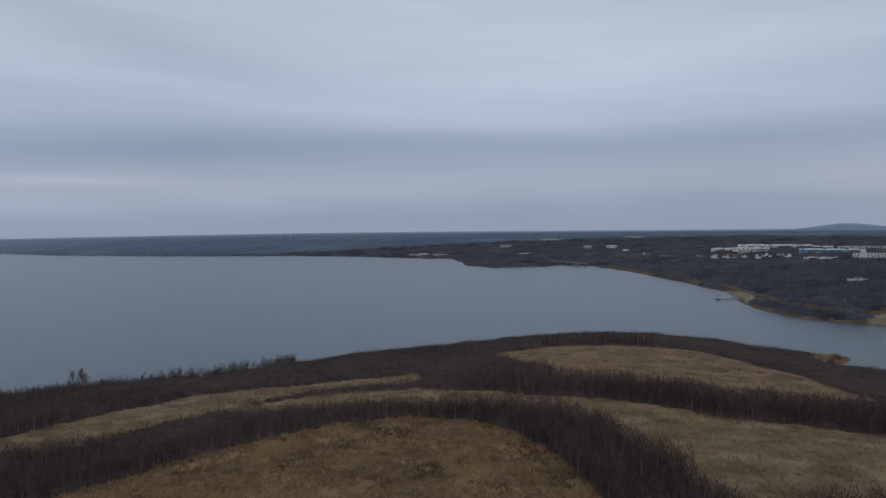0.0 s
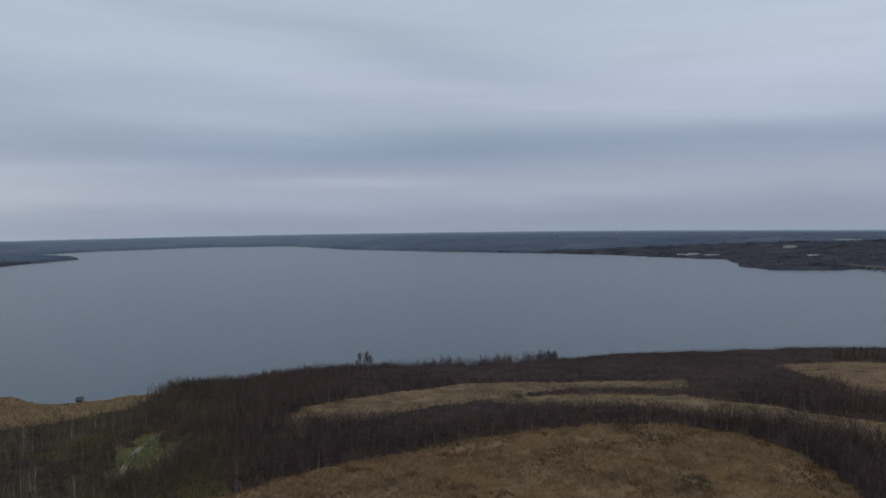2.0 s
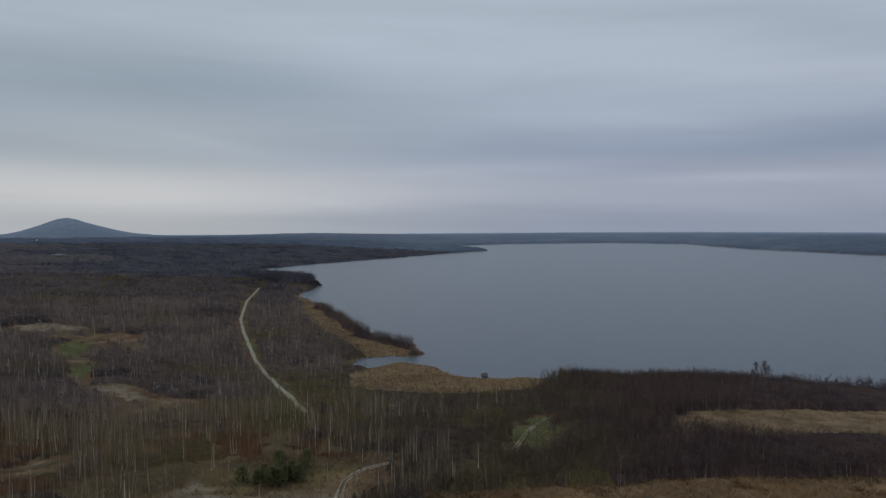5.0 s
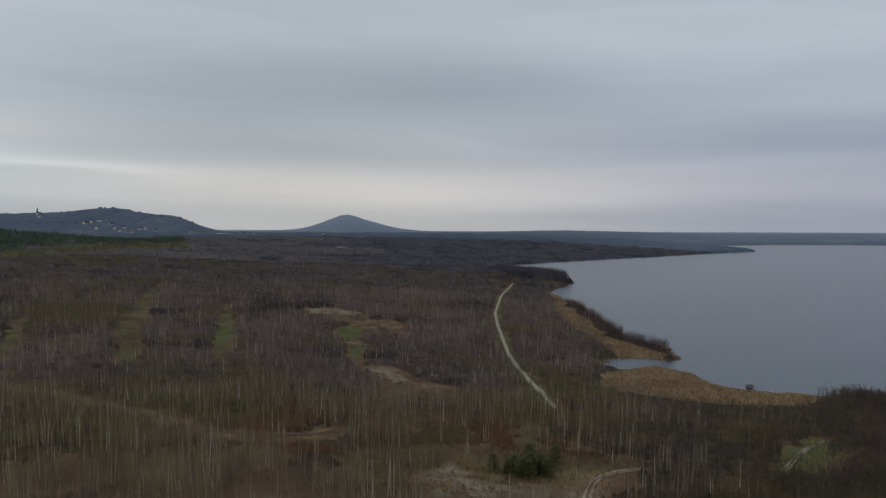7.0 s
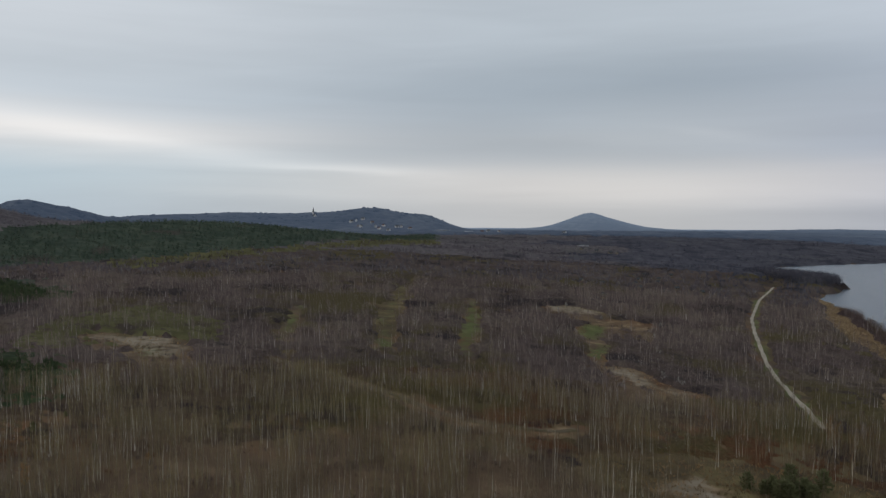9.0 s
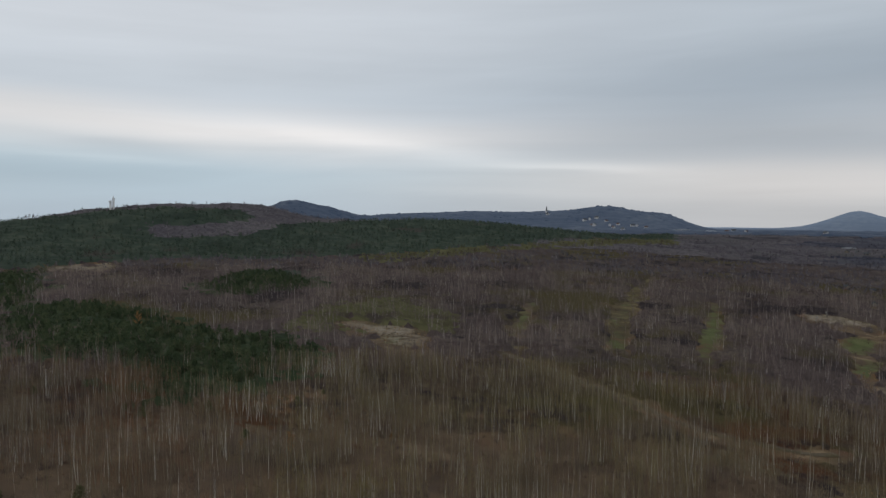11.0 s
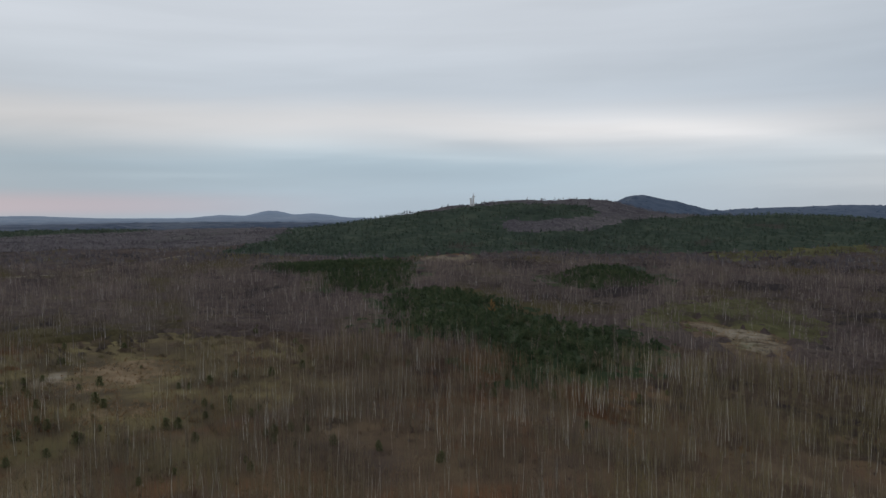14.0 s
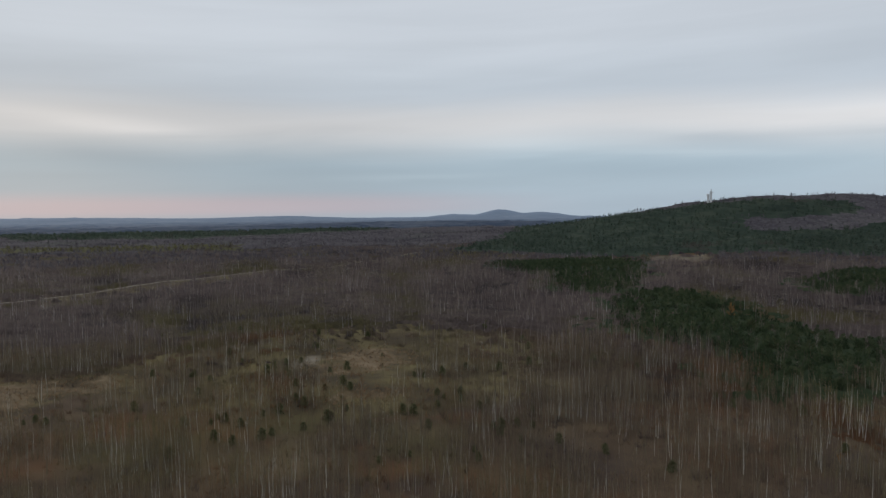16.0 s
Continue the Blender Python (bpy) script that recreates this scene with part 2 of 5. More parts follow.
MID_TWIGS = material("grey_bare_twigs", [(0.158, 0.12, 0.113), (0.197, 0.152, 0.139), (0.252, 0.205, 0.168)], 0.02, tint=True, thin=True,
                     patches=[((0.12, 0.1, 0.048), 110, 0.5, 0.62), ((0.064, 0.05, 0.05), 60, 0.51, 0.62), ((0.155, 0.12, 0.1), 25, 0.56, 0.7)], streaks=0.7)
# Darker copy of the mid twigs, for the sheet below the crowns and low shrubs.
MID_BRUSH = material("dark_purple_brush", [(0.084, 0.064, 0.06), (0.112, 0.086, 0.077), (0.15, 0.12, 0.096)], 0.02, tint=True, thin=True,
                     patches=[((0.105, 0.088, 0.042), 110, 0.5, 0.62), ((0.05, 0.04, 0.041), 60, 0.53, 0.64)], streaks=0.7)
# Twig tones greyed and lifted towards blue: aerial haze put into the base colour.
DISTANT_TWIGS = material("hazed_distant_twigs", [(0.1, 0.09, 0.102), (0.13, 0.117, 0.128), (0.168, 0.152, 0.156)], 0.008, tint=True, thin=True,
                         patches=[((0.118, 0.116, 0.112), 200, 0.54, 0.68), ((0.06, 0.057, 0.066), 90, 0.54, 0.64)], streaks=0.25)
# Purple-grey wood made bluer, the haze over the lake mixed into its tones.
LAKE_TWIGS = material("hazed_purple_twigs", [(0.068, 0.069, 0.09), (0.089, 0.09, 0.113), (0.12, 0.121, 0.143)], 0.02, tint=True, thin=True, patches=[((0.046, 0.047, 0.066), 70, 0.52, 0.64), ((0.11, 0.112, 0.125), 160, 0.58, 0.68)], streaks=0.5)
BELT_TWIGS = material("dark_bare_twigs", [(0.057, 0.04, 0.042), (0.082, 0.057, 0.056), (0.115, 0.081, 0.07)], 0.03, tint=True, thin=True,
                      patches=[((0.088, 0.06, 0.05), 40, 0.54, 0.7), ((0.075, 0.066, 0.045), 90, 0.6, 0.72)], streaks=1.0)
MIXED_TWIGS = material("dull_brown_twigs", [(0.06, 0.047, 0.039), (0.084, 0.066, 0.05), (0.116, 0.095, 0.064)], 0.03, tint=True, thin=True,
                       patches=[((0.125, 0.106, 0.052), 50, 0.5, 0.64), ((0.066, 0.052, 0.05), 40, 0.54, 0.66)], streaks=1.0)
OLIVE_TWIGS = material("olive_budding_twigs", [(0.096, 0.09, 0.046), (0.128, 0.124, 0.058), (0.172, 0.162, 0.078)], 0.03, tint=True, thin=True, patches=[((0.08, 0.064, 0.052), 30, 0.52, 0.64)])
BUD_TWIGS = material("olive_birch_buds", [(0.17, 0.138, 0.066), (0.215, 0.178, 0.082), (0.27, 0.226, 0.112)], 0.05, tint=True, thin=True, patches=[((0.22, 0.13, 0.06), 30, 0.58, 0.68)])
RUST_TWIGS = material("rust_brown_leaves", [(0.09, 0.05, 0.032), (0.13, 0.07, 0.038), (0.18, 0.1, 0.045)], 0.05, tint=True, thin=True)
ORANGE_LEAVES = material("orange_withered_leaves", [(0.24, 0.13, 0.055), (0.33, 0.19, 0.08)], 0.5, tint=True, thin=True)
GREY_TWIGS = material("pale_grey_twigs", [(0.22, 0.21, 0.19), (0.34, 0.33, 0.3)], 0.4, tint=True, thin=True)
PINE = material("pine_needles", [(0.036, 0.0528, 0.0276), (0.0552, 0.0792, 0.0396), (0.0864, 0.106, 0.054)], 0.03, tint=True, thin=True, patches=[((0.064, 0.068, 0.034), 40, 0.56, 0.7)])
YOUNG_PINE = material("young_pine_needles", [(0.062, 0.07, 0.036), (0.092, 0.1, 0.05), (0.128, 0.135, 0.068)], 0.5, tint=True, thin=True)
# Bluer, lighter copy of the pine needles; the hill's haze sits in the colour.
FAR_PINE = material("hazed_far_needles", [(0.04, 0.06, 0.045), (0.059, 0.085, 0.061), (0.09, 0.113, 0.08)], 0.012, tint=True, thin=True, patches=[((0.082, 0.076, 0.064), 90, 0.58, 0.7)])
# Its glow is distance haze kept in the emission; the woods give no light.
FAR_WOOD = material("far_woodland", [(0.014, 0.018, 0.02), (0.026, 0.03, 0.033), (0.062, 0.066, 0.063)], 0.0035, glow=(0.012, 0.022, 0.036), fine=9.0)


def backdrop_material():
    """Far woods and fields with haze in the emission, paler and bluer with the distance."""
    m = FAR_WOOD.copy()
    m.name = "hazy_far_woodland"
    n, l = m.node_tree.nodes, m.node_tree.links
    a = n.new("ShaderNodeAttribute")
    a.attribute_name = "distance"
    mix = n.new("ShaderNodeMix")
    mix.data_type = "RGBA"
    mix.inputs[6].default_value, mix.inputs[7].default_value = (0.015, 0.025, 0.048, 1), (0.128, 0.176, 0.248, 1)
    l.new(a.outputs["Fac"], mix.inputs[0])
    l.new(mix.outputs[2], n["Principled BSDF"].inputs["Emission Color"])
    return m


BACKDROP = backdrop_material()
DULL_TRACK = material("dull_track", [(0.07, 0.056, 0.036), (0.105, 0.084, 0.055), (0.15, 0.124, 0.086)], 0.15, bump=0.3, patches=[((0.075, 0.06, 0.032), 9, 0.45, 0.6)])
GRAVEL = material("pale_gravel", [(0.18, 0.16, 0.125), (0.28, 0.25, 0.2), (0.4, 0.365, 0.3)], 0.3, bump=0.4)
DRY_GRASS = material("dry_grass", [(0.175, 0.116, 0.064), (0.248, 0.166, 0.092), (0.34, 0.24, 0.136)], 0.06, tint=True, thin=True,
                     patches=[((0.33, 0.22, 0.105), 22, 0.5, 0.62), ((0.095, 0.074, 0.04), 26, 0.53, 0.63), ((0.15, 0.075, 0.036), 13, 0.55, 0.64)])
PALE_GRASS = material("pale_dry_grass", [(0.2, 0.132, 0.076), (0.28, 0.188, 0.11), (0.38, 0.27, 0.172)], 0.06, tint=True, thin=True)
REED = material("golden_reed", [(0.225, 0.163, 0.096), (0.325, 0.242, 0.148), (0.445, 0.345, 0.22)], 0.03, tint=True, thin=True)


def ground_material():
    """Leaf litter, with dry meadow, green turf and bare sand where the plan's cover says so."""
    m = bpy.data.materials.new("ground_cover")
    m.use_nodes = True
    n, l = m.node_tree.nodes, m.node_tree.links
    b = n["Principled BSDF"]
    b.inputs["Roughness"].default_value, b.inputs["Specular IOR Level"].default_value = 0.95, 0.1
    where = n.new("ShaderNodeNewGeometry").outputs["Position"]

    def tone(s, colours, detail=7):
        t = n.new("ShaderNodeTexNoise")
        t.inputs["Scale"].default_value, t.inputs["Detail"].default_value, t.inputs["Roughness"].default_value = s, detail, 0.62
        l.new(where, t.inputs["Vector"])
        r = n.new("ShaderNodeValToRGB")
        e = r.color_ramp.elements
        e[0].position, e[1].position = 0.33, 0.67
        e[0].color, e[1].color = (*colours[0], 1), (*colours[-1], 1)
        if len(colours) == 3:
            e.new(0.5).color = (*colours[1], 1)
        l.new(t.outputs["Fac"], r.inputs[0])
        return r.outputs[0]
    colour = tone(0.045, [(0.0531, 0.0366, 0.0236), (0.0873, 0.059, 0.0378), (0.139, 0.0991, 0.059)])
    for k, (hue, size) in enumerate((((0.108, 0.09, 0.04), 80), ((0.135, 0.064, 0.03), 60), ((0.06, 0.044, 0.036), 40))):
        shift = n.new("ShaderNodeVectorMath")
        shift.inputs[1].default_value = (517.0 * k + 91, 333.0 * k, 0)
        l.new(where, shift.inputs[0])
        t = n.new("ShaderNodeTexNoise")
        t.inputs["Scale"].default_value, t.inputs["Detail"].default_value, t.inputs["Roughness"].default_value = 1 / size, 6, 0.62
        l.new(shift.outputs[0], t.inputs["Vector"])
        cut = n.new("ShaderNodeMapRange")
        cut.interpolation_type = "SMOOTHSTEP"
        cut.inputs["From Min"].default_value, cut.inputs["From Max"].default_value, cut.inputs["To Max"].default_value = 0.5, 0.68, 0.8
        l.new(t.outputs["Fac"], cut.inputs["Value"])
        mix = n.new("ShaderNodeMix")
        mix.data_type = "RGBA"
        l.new(cut.outputs[0], mix.inputs[0])
        l.new(colour, mix.inputs[6])
        mix.inputs[7].default_value = (*hue, 1)
        colour = mix.outputs[2]
    for name, s, colours in (("heath", 0.05, [(0.045, 0.033, 0.021), (0.08, 0.06, 0.031), (0.15, 0.122, 0.055)]),
                             ("straw", 0.09, [(0.08, 0.055, 0.031), (0.143, 0.101, 0.057), (0.223, 0.163, 0.1)]),
                             ("meadow", 0.07, [(0.076, 0.056, 0.036), (0.145, 0.096, 0.056), (0.21, 0.142, 0.084)]),
                             ("turf", 0.09, [(0.056, 0.057, 0.023), (0.069, 0.084, 0.027), (0.105, 0.108, 0.046)]),
                             ("sand", 0.05, [(0.1, 0.078, 0.05), (0.17, 0.14, 0.1), (0.25, 0.22, 0.17)])):
        a = n.new("ShaderNodeAttribute")
        a.attribute_name = name
        ragged = n.new("ShaderNodeTexNoise")
        ragged.inputs["Scale"].default_value, ragged.inputs["Detail"].default_value, ragged.inputs["Roughness"].default_value = 0.09, 7, 0.62
        l.new(where, ragged.inputs["Vector"])
        add = n.new("ShaderNodeMath")
        l.new(a.outputs["Fac"], add.inputs[0])
        l.new(ragged.outputs["Fac"], add.inputs[1])
        cut = n.new("ShaderNodeMapRange")
        cut.interpolation_type = "SMOOTHSTEP"
        cut.inputs["From Min"].default_value, cut.inputs["From Max"].default_value = 0.85, 1.15
        l.new(add.outputs[0], cut.inputs["Value"])
        mix = n.new("ShaderNodeMix")
        mix.data_type = "RGBA"
        l.new(cut.outputs[0], mix.inputs[0])
        l.new(colour, mix.inputs[6])
        l.new(tone(s, colours), mix.inputs[7])
        colour = mix.outputs[2]
    l.new(colour, b.inputs["Base Color"])
    u = n.new("ShaderNodeBump")
    u.inputs["Strength"].default_value, u.inputs["Distance"].default_value = 0.25, 0.4
    t = n.new("ShaderNodeTexNoise")
    t.inputs["Scale"].default_value, t.inputs["Detail"].default_value = 1.6, 6
    l.new(where, t.inputs["Vector"])
    l.new(t.outputs["Fac"], u.inputs["Height"])
    l.new(u.outputs[0], b.inputs["Normal"])
    return m


def water_material():
    m = bpy.data.materials.new("lake_water")
    m.use_nodes = True
    n, l = m.node_tree.nodes, m.node_tree.links
    b = n["Principled BSDF"]
    b.inputs["Base Color"].default_value = (0.028, 0.05, 0.076, 1)
    b.inputs["Roughness"].default_value, b.inputs["IOR"].default_value = 0.22, 1.333
    where = n.new("ShaderNodeNewGeometry").outputs["Position"]
    u = n.new("ShaderNodeBump")
    u.inputs["Strength"].default_value, u.inputs["Distance"].default_value = 1.0, 0.35
    t = n.new("ShaderNodeTexNoise")
    t.inputs["Scale"].default_value, t.inputs["Detail"].default_value = 0.5, 3
    l.new(where, t.inputs["Vector"])
    l.new(t.outputs["Fac"], u.inputs["Height"])
    l.new(u.outputs[0], b.inputs["Normal"])
    return m


GROUND, WATER = ground_material(), water_material()

# ---- plan of the land ----
# Shoreline of the lake in plan, anticlockwise from the near bay.
SHORE = [(300, 430), (256, 458), (281, 499), (250, 515), (225, 555), (182, 592), (130, 606), (66, 594), (4, 562),
         (-76, 522), (-142, 462), (-198, 424), (-232, 398), (-262, 364), (-290, 338), (-306, 335), (-320, 318),
         (-334, 295), (-358, 288), (-389, 293), (-414, 288), (-408, 258), (-424, 249), (-449, 270), (-446, 298), (-432, 304), (-428, 318), (-446, 325),
         (-469, 336), (-514, 330), (-635, 373), (-741, 404), (-885, 439), (-1017, 544), (-1067, 568), (-1184, 562)]
SHORE += [(-1439, 621), (-1531, 787), (-1641, 1069), (-1808, 1476), (-1862, 1681), (-2158, 1761), (-2342, 1796),
          (-2385, 2255), (-2195, 2730), (-1854, 2831), (-1389, 2500), (-885, 2296), (-590, 2230), (-312, 2121),
          (-86, 1958), (30, 1895), (57, 1597), (102, 1509), (211, 1521), (271, 1586), (319, 1514), (349, 1353),
          (372, 1129), (380, 947), (351, 825), (343, 725), (361, 681), (396, 637), (480, 560), (460, 440), (380, 400)]
# Hills on the plateau: bearing (degrees to the left of north), distance, height, spread across, spread along.
HILLS = [(131.5, 1640, 60, 200, 260), (124, 1800, 38, 90, 250), (138, 1450, 30, 320, 200), (111, 1520, 44, 310, 280)]
HILLS += [(122.7, 2950, 53, 100, 200), (120.9, 2950, 56, 170, 200), (119, 2950, 32, 120, 150), (124.6, 2950, 11, 120, 200), (115.5, 3100, 24, 150, 200), (113, 3150, 21, 180, 200)]
HILLS += [(97.3, 3300, 66, 130, 250), (104, 3350, 53, 350, 250), (110, 3350, 43, 350, 250), (92.6, 3250, 56, 100, 200), (101, 3350, 22, 120, 200), (95.3, 3250, 30, 110, 200)]
HILLS += [(79.8, 4550, 56, 170, 170), (79.8, 4550, 14, 70, 70), (78.7, 4550, 40, 260, 220), (150.9, 4650, 48, 100, 200), (154.5, 4650, 21, 120, 200), (147.5, 4650, 30, 130, 200)]
HILLS += [(176, 4600, 9, 590, 200), (181.5, 4600, 11, 310, 200), (187.5, 4600, 18, 310, 200), (168, 4500, 16, 280, 200), (158, 2650, 14, 420, 260), (149, 2500, 6, 200, 220)]
HILLS += [(-29.4, 4550, 29, 150, 200), (-32, 4600, 10, 250, 200), (62, 3900, 14, 400, 300), (43, 4300, 4, 250, 200)]


def inside(poly, x, y):
    """Which of the points x, y lie in the polygon."""
    odd = np.zeros(x.shape, bool)
    for (ax, ay), (bx, by) in zip(poly, poly[1:] + poly[:1]):
        if ay != by:
            odd ^= ((ay > y) != (by > y)) & (x < (bx - ax) * (y - ay) / (by - ay) + ax)
    return odd


def edge_distance(poly, x, y, closed=True):
    """The distance of the points x, y from the polygon's outline."""
    best = np.full(x.shape, 1e9)
    ends = poly[1:] + poly[:1] if closed else poly[1:]
    for (ax, ay), (bx, by) in zip(poly, ends):
        dx, dy = bx - ax, by - ay
        u = np.clip(((x - ax) * dx + (y - ay) * dy) / (dx * dx + dy * dy + 1e-9), 0, 1)
        best = np.minimum(best, np.hypot(x - ax - u * dx, y - ay - u * dy))
    return best


def waves(x, y, size, seed):
    """Smooth unevenness from -1 to 1 with bumps of about that size."""
    rng = np.random.RandomState(seed)
    total = np.zeros(x.shape)
    for k in range(7):
        a, p, s = rng.uniform(0, 6.283), rng.uniform(0, 6.283), size * rng.uniform(0.6, 1.7)
        total += np.sin((x * np.cos(a) + y * np.sin(a)) * 6.283 / s + p + 1.3 * np.sin((y * np.cos(a) - x * np.sin(a)) * 4.1 / s + 2 * p))
    return total / 4.5


def step(a, b, v):
    u = np.clip((v - a) / (b - a), 0, 1)
    return u * u * (3 - 2 * u)


def bearing(x, y):
    """Degrees to the left of north, from -90 to 270."""
    return (np.degrees(np.arctan2(-x, y)) + 90) % 360 - 90


def shore_distance(x, y):
    """Metres from the waterline, more than 0 on land."""
    d = edge_distance(SHORE, x, y)
    rough = (5 * waves(x, y, 38, 3) + 2 * waves(x, y, 13, 4)) * step(20, 65, np.hypot(x + 428, y - 280))
    return np.where(inside(SHORE, x, y), -d, d) + rough


def height(x, y):
    """The ground's height over the lake's level."""
    x, y = np.asarray(x, float), np.asarray(y, float)
    s, r, az = shore_distance(x, y), np.hypot(x, y), bearing(x, y)
    near = step(60, 30, az) * step(1200, 800, r)
    bank = (11 - 2.8 * step(34, 18, az) * step(240, 150, s)) * (1 - np.exp(-np.maximum(s, 0) / 40)) * near + 0.07 * np.maximum(s, 0) + 0.25
    far = 15 + 10 * step(60, 30, az) * step(-20, 15, az) + 8 * step(75, 90, az) + 33 * step(100, 150, az)
    cap = 42 + (far - 42) * step(2300, 4700, r)
    z = (bank ** -4 + cap ** -4) ** -0.25
    for b, d, h, across, along in HILLS:
        c, k = math.cos(math.radians(b)), math.sin(math.radians(b))
        px, py = x + k * d, y - c * d
        z = z + h * np.exp(-((px * c + py * k) / across) ** 2 / 1.4 - ((py * c - px * k) / along) ** 2 / 1.4)
    z = z + step(20, 160, s) * (1.3 * waves(x, y, 130, 7) + 0.5 * waves(x, y, 45, 8) + step(300, 1500, r) * (3 - 2.5 * step(1800, 2600, r)) * waves(x, y, 420, 9))
    return np.where(s > 0, z, np.maximum(0.25 + 0.09 * s, -6))


# Open land in plan.
MEADOWS = []
MEADOWS.append([(-170, 128), (-124, 161), (-107, 195), (-89, 226), (-65, 238), (-39, 254), (-15, 265), (6, 256), (23, 238), (31, 216), (36, 190), (38, 174), (45, 60), (0, 20), (-80, 40), (-140, 95)])
MEADOWS.append([(-166, 261), (-160, 284), (-143, 313), (-122, 348), (-89, 362), (-15, 376), (-13, 354), (-62, 346), (-94, 312), (-115, 266), (-130, 238), (-144, 220), (-158, 232)])
MEADOWS.append([(-86, 316), (-61, 331), (-13, 334), (27, 306), (59, 281), (95, 256), (121, 246), (150, 229), (120, 160), (65, 150), (64, 166), (63, 194), (55, 220), (42, 249), (16, 268), (-11, 276), (-48, 278), (-76, 288), (-98, 303)])
MEADOWS.append([(30, 452), (65, 466), (114, 456), (155, 460), (178, 430), (187, 370), (186, 300), (134, 273), (96, 292), (55, 325)])
MEADOWS.append([(-559, 89), (-587, 106), (-600, 139), (-593, 159), (-537, 147), (-557, 131), (-544, 112), (-515, 102), (-494, 108), (-448, 96), (-423, 82), (-453, 79), (-509, 88)])
MEADOWS.append([(-410, 77), (-427, 94), (-412, 106), (-380, 112), (-366, 124), (-353, 126), (-352, 108), (-368, 96), (-383, 88)])
MEADOWS.append([(-240, 40), (-246, 95), (-222, 140), (-185, 116), (-192, 57)])
MEADOWS.append([(-412, -228), (-424, -214), (-424, -170), (-397, -150), (-362, -142), (-358, -162), (-392, -190), (-400, -215)])
MEADOWS.append([(70, -310), (42, -309), (4, -304), (-15, -297), (3, -282), (21, -280), (31, -255), (70, -244)])
MEADOWS.append([(-67, -286), (-91, -318), (-115, -322), (-124, -300), (-118, -278), (-101, -274), (-86, -264), (-68, -270)])
MEADOWS.append([(-62, -240), (-79, -248), (-93, -240), (-84, -226), (-64, -228)])
MEADOWS.append([(-648, 73), (-660, 98), (-634, 129), (-606, 127), (-608, 95), (-622, 73)])
TURF = [[(-420, -2), (-492, -4), (-663, 7), (-670, 20), (-520, 18), (-427, 12)], [(-421, -56), (-470, -60), (-476, -41), (-431, -37)], [(-425, -116), (-483, -124), (-596, -138), (-620, -131), (-514, -114), (-448, -108)],
        [(-559, 89), (-587, 106), (-565, 122), (-510, 104), (-509, 88)], [(-453, 79), (-423, 82), (-448, 97), (-494, 108), (-500, 90)], [(-400, -186), (-396, -161), (-364, -149), (-360, -168)]]
RIDES = [[(-470, -60), (-540, -68), (-675, -69), (-822, -62), (-843, -48), (-641, -48), (-520, -44), (-476, -41)]]
TURF_OPEN = [[(-207, 194), (-223, 218), (-219, 234), (-204, 230), (-182, 206), (-172, 186), (-162, 166), (-178, 166)]]
YARD = [[(-208, 68), (-200, 87), (-204, 108), (-212, 125), (-205, 132), (-184, 118), (-170, 92), (-190, 62)], [(-222, 63), (-228, 75), (-212, 84), (-204, 100), (-196, 112), (-186, 107), (-188, 80), (-196, 56)]]
SANDS = [[(-222, 62), (-230, 78), (-219, 77), (-208, 64)], [(-565, -731), (-612, -714), (-665, -720), (-698, -677), (-614, -599), (-558, -586), (-568, -643), (-511, -652)], [(-410, -226), (-424, -178), (-419, -176), (-404, -222)],
         [(387, 661), (403, 668), (430, 664), (440, 630), (420, 610), (395, 640)], [(-61, -291), (-70, -304), (-81, -308), (-77, -294), (-63, -284)], [(347, 812), (361, 872), (370, 940), (388, 960), (392, 900), (366, 828)]]
REEDS = [[(-290, 325), (-320, 318), (-334, 295), (-358, 288), (-389, 293), (-412, 285), (-406, 258), (-396, 232), (-345, 205), (-300, 222), (-262, 262)],
         [(-902, 441), (-823, 440), (-710, 385), (-622, 362), (-506, 320), (-437, 315), (-440, 276), (-520, 298), (-598, 318), (-707, 360), (-790, 400)],
         [(252, 466), (276, 499), (264, 503), (248, 478)], [(-455, 325), (-440, 308), (-438, 316), (-450, 330)]]
PINES = []
PINES.append([(-291, -378), (-340, -415), (-381, -413), (-391, -393), (-370, -338), (-344, -291), (-342, -254), (-342, -221), (-320, -182), (-296, -172), (-251, -174), (-207, -175), (-210, -190), (-235, -215), (-250, -248), (-235, -266), (-236, -293)])
PINES.append([(-355, -626), (-460, -700), (-525, -621), (-464, -540), (-384, -455), (-326, -416), (-296, -439), (-340, -512)])
PINES.append([(-501, -407), (-603, -447), (-670, -441), (-599, -355), (-544, -315), (-505, -338), (-459, -340)])
PINES.append([(-330, -640), (-400, -705), (-520, -690), (-560, -640), (-480, -600), (-400, -610)])
PINES.append([(-425, -896), (-647, -1140), (-860, -1420), (-930, -1140), (-956, -1033), (-1028, -1030), (-1100, -960), (-1187, -866), (-1120, -775), (-1015, -834), (-969, -912), (-930, -857), (-913, -797), (-966, -746), (-1010, -740), (-965, -647), (-761, -584), (-699, -669), (-519, -733)])
PINES.append([(-837, -707), (-1115, -722), (-1260, -690), (-1400, -600), (-1560, -480), (-1750, -300), (-2100, -150), (-2315, -80), (-1598, -55), (-1111, -304), (-889, -444), (-769, -533)])
PINES.append([(350, -2290), (-168, -2300), (-700, -2240), (-800, -2100), (-377, -1797), (-102, -1665), (150, -1700)])
OLIVES = [[(-360, -232), (-454, -262), (-526, -231), (-481, -165), (-412, -148), (-379, -184)],
          [(-865, -433), (-1020, -362), (-1190, -238), (-1598, -55), (-1411, -48), (-1044, -286), (-803, -394)], [(168, -1292), (47, -1208), (-71, -1150), (-165, -1110), (-179, -1240), (200, -1420)]]
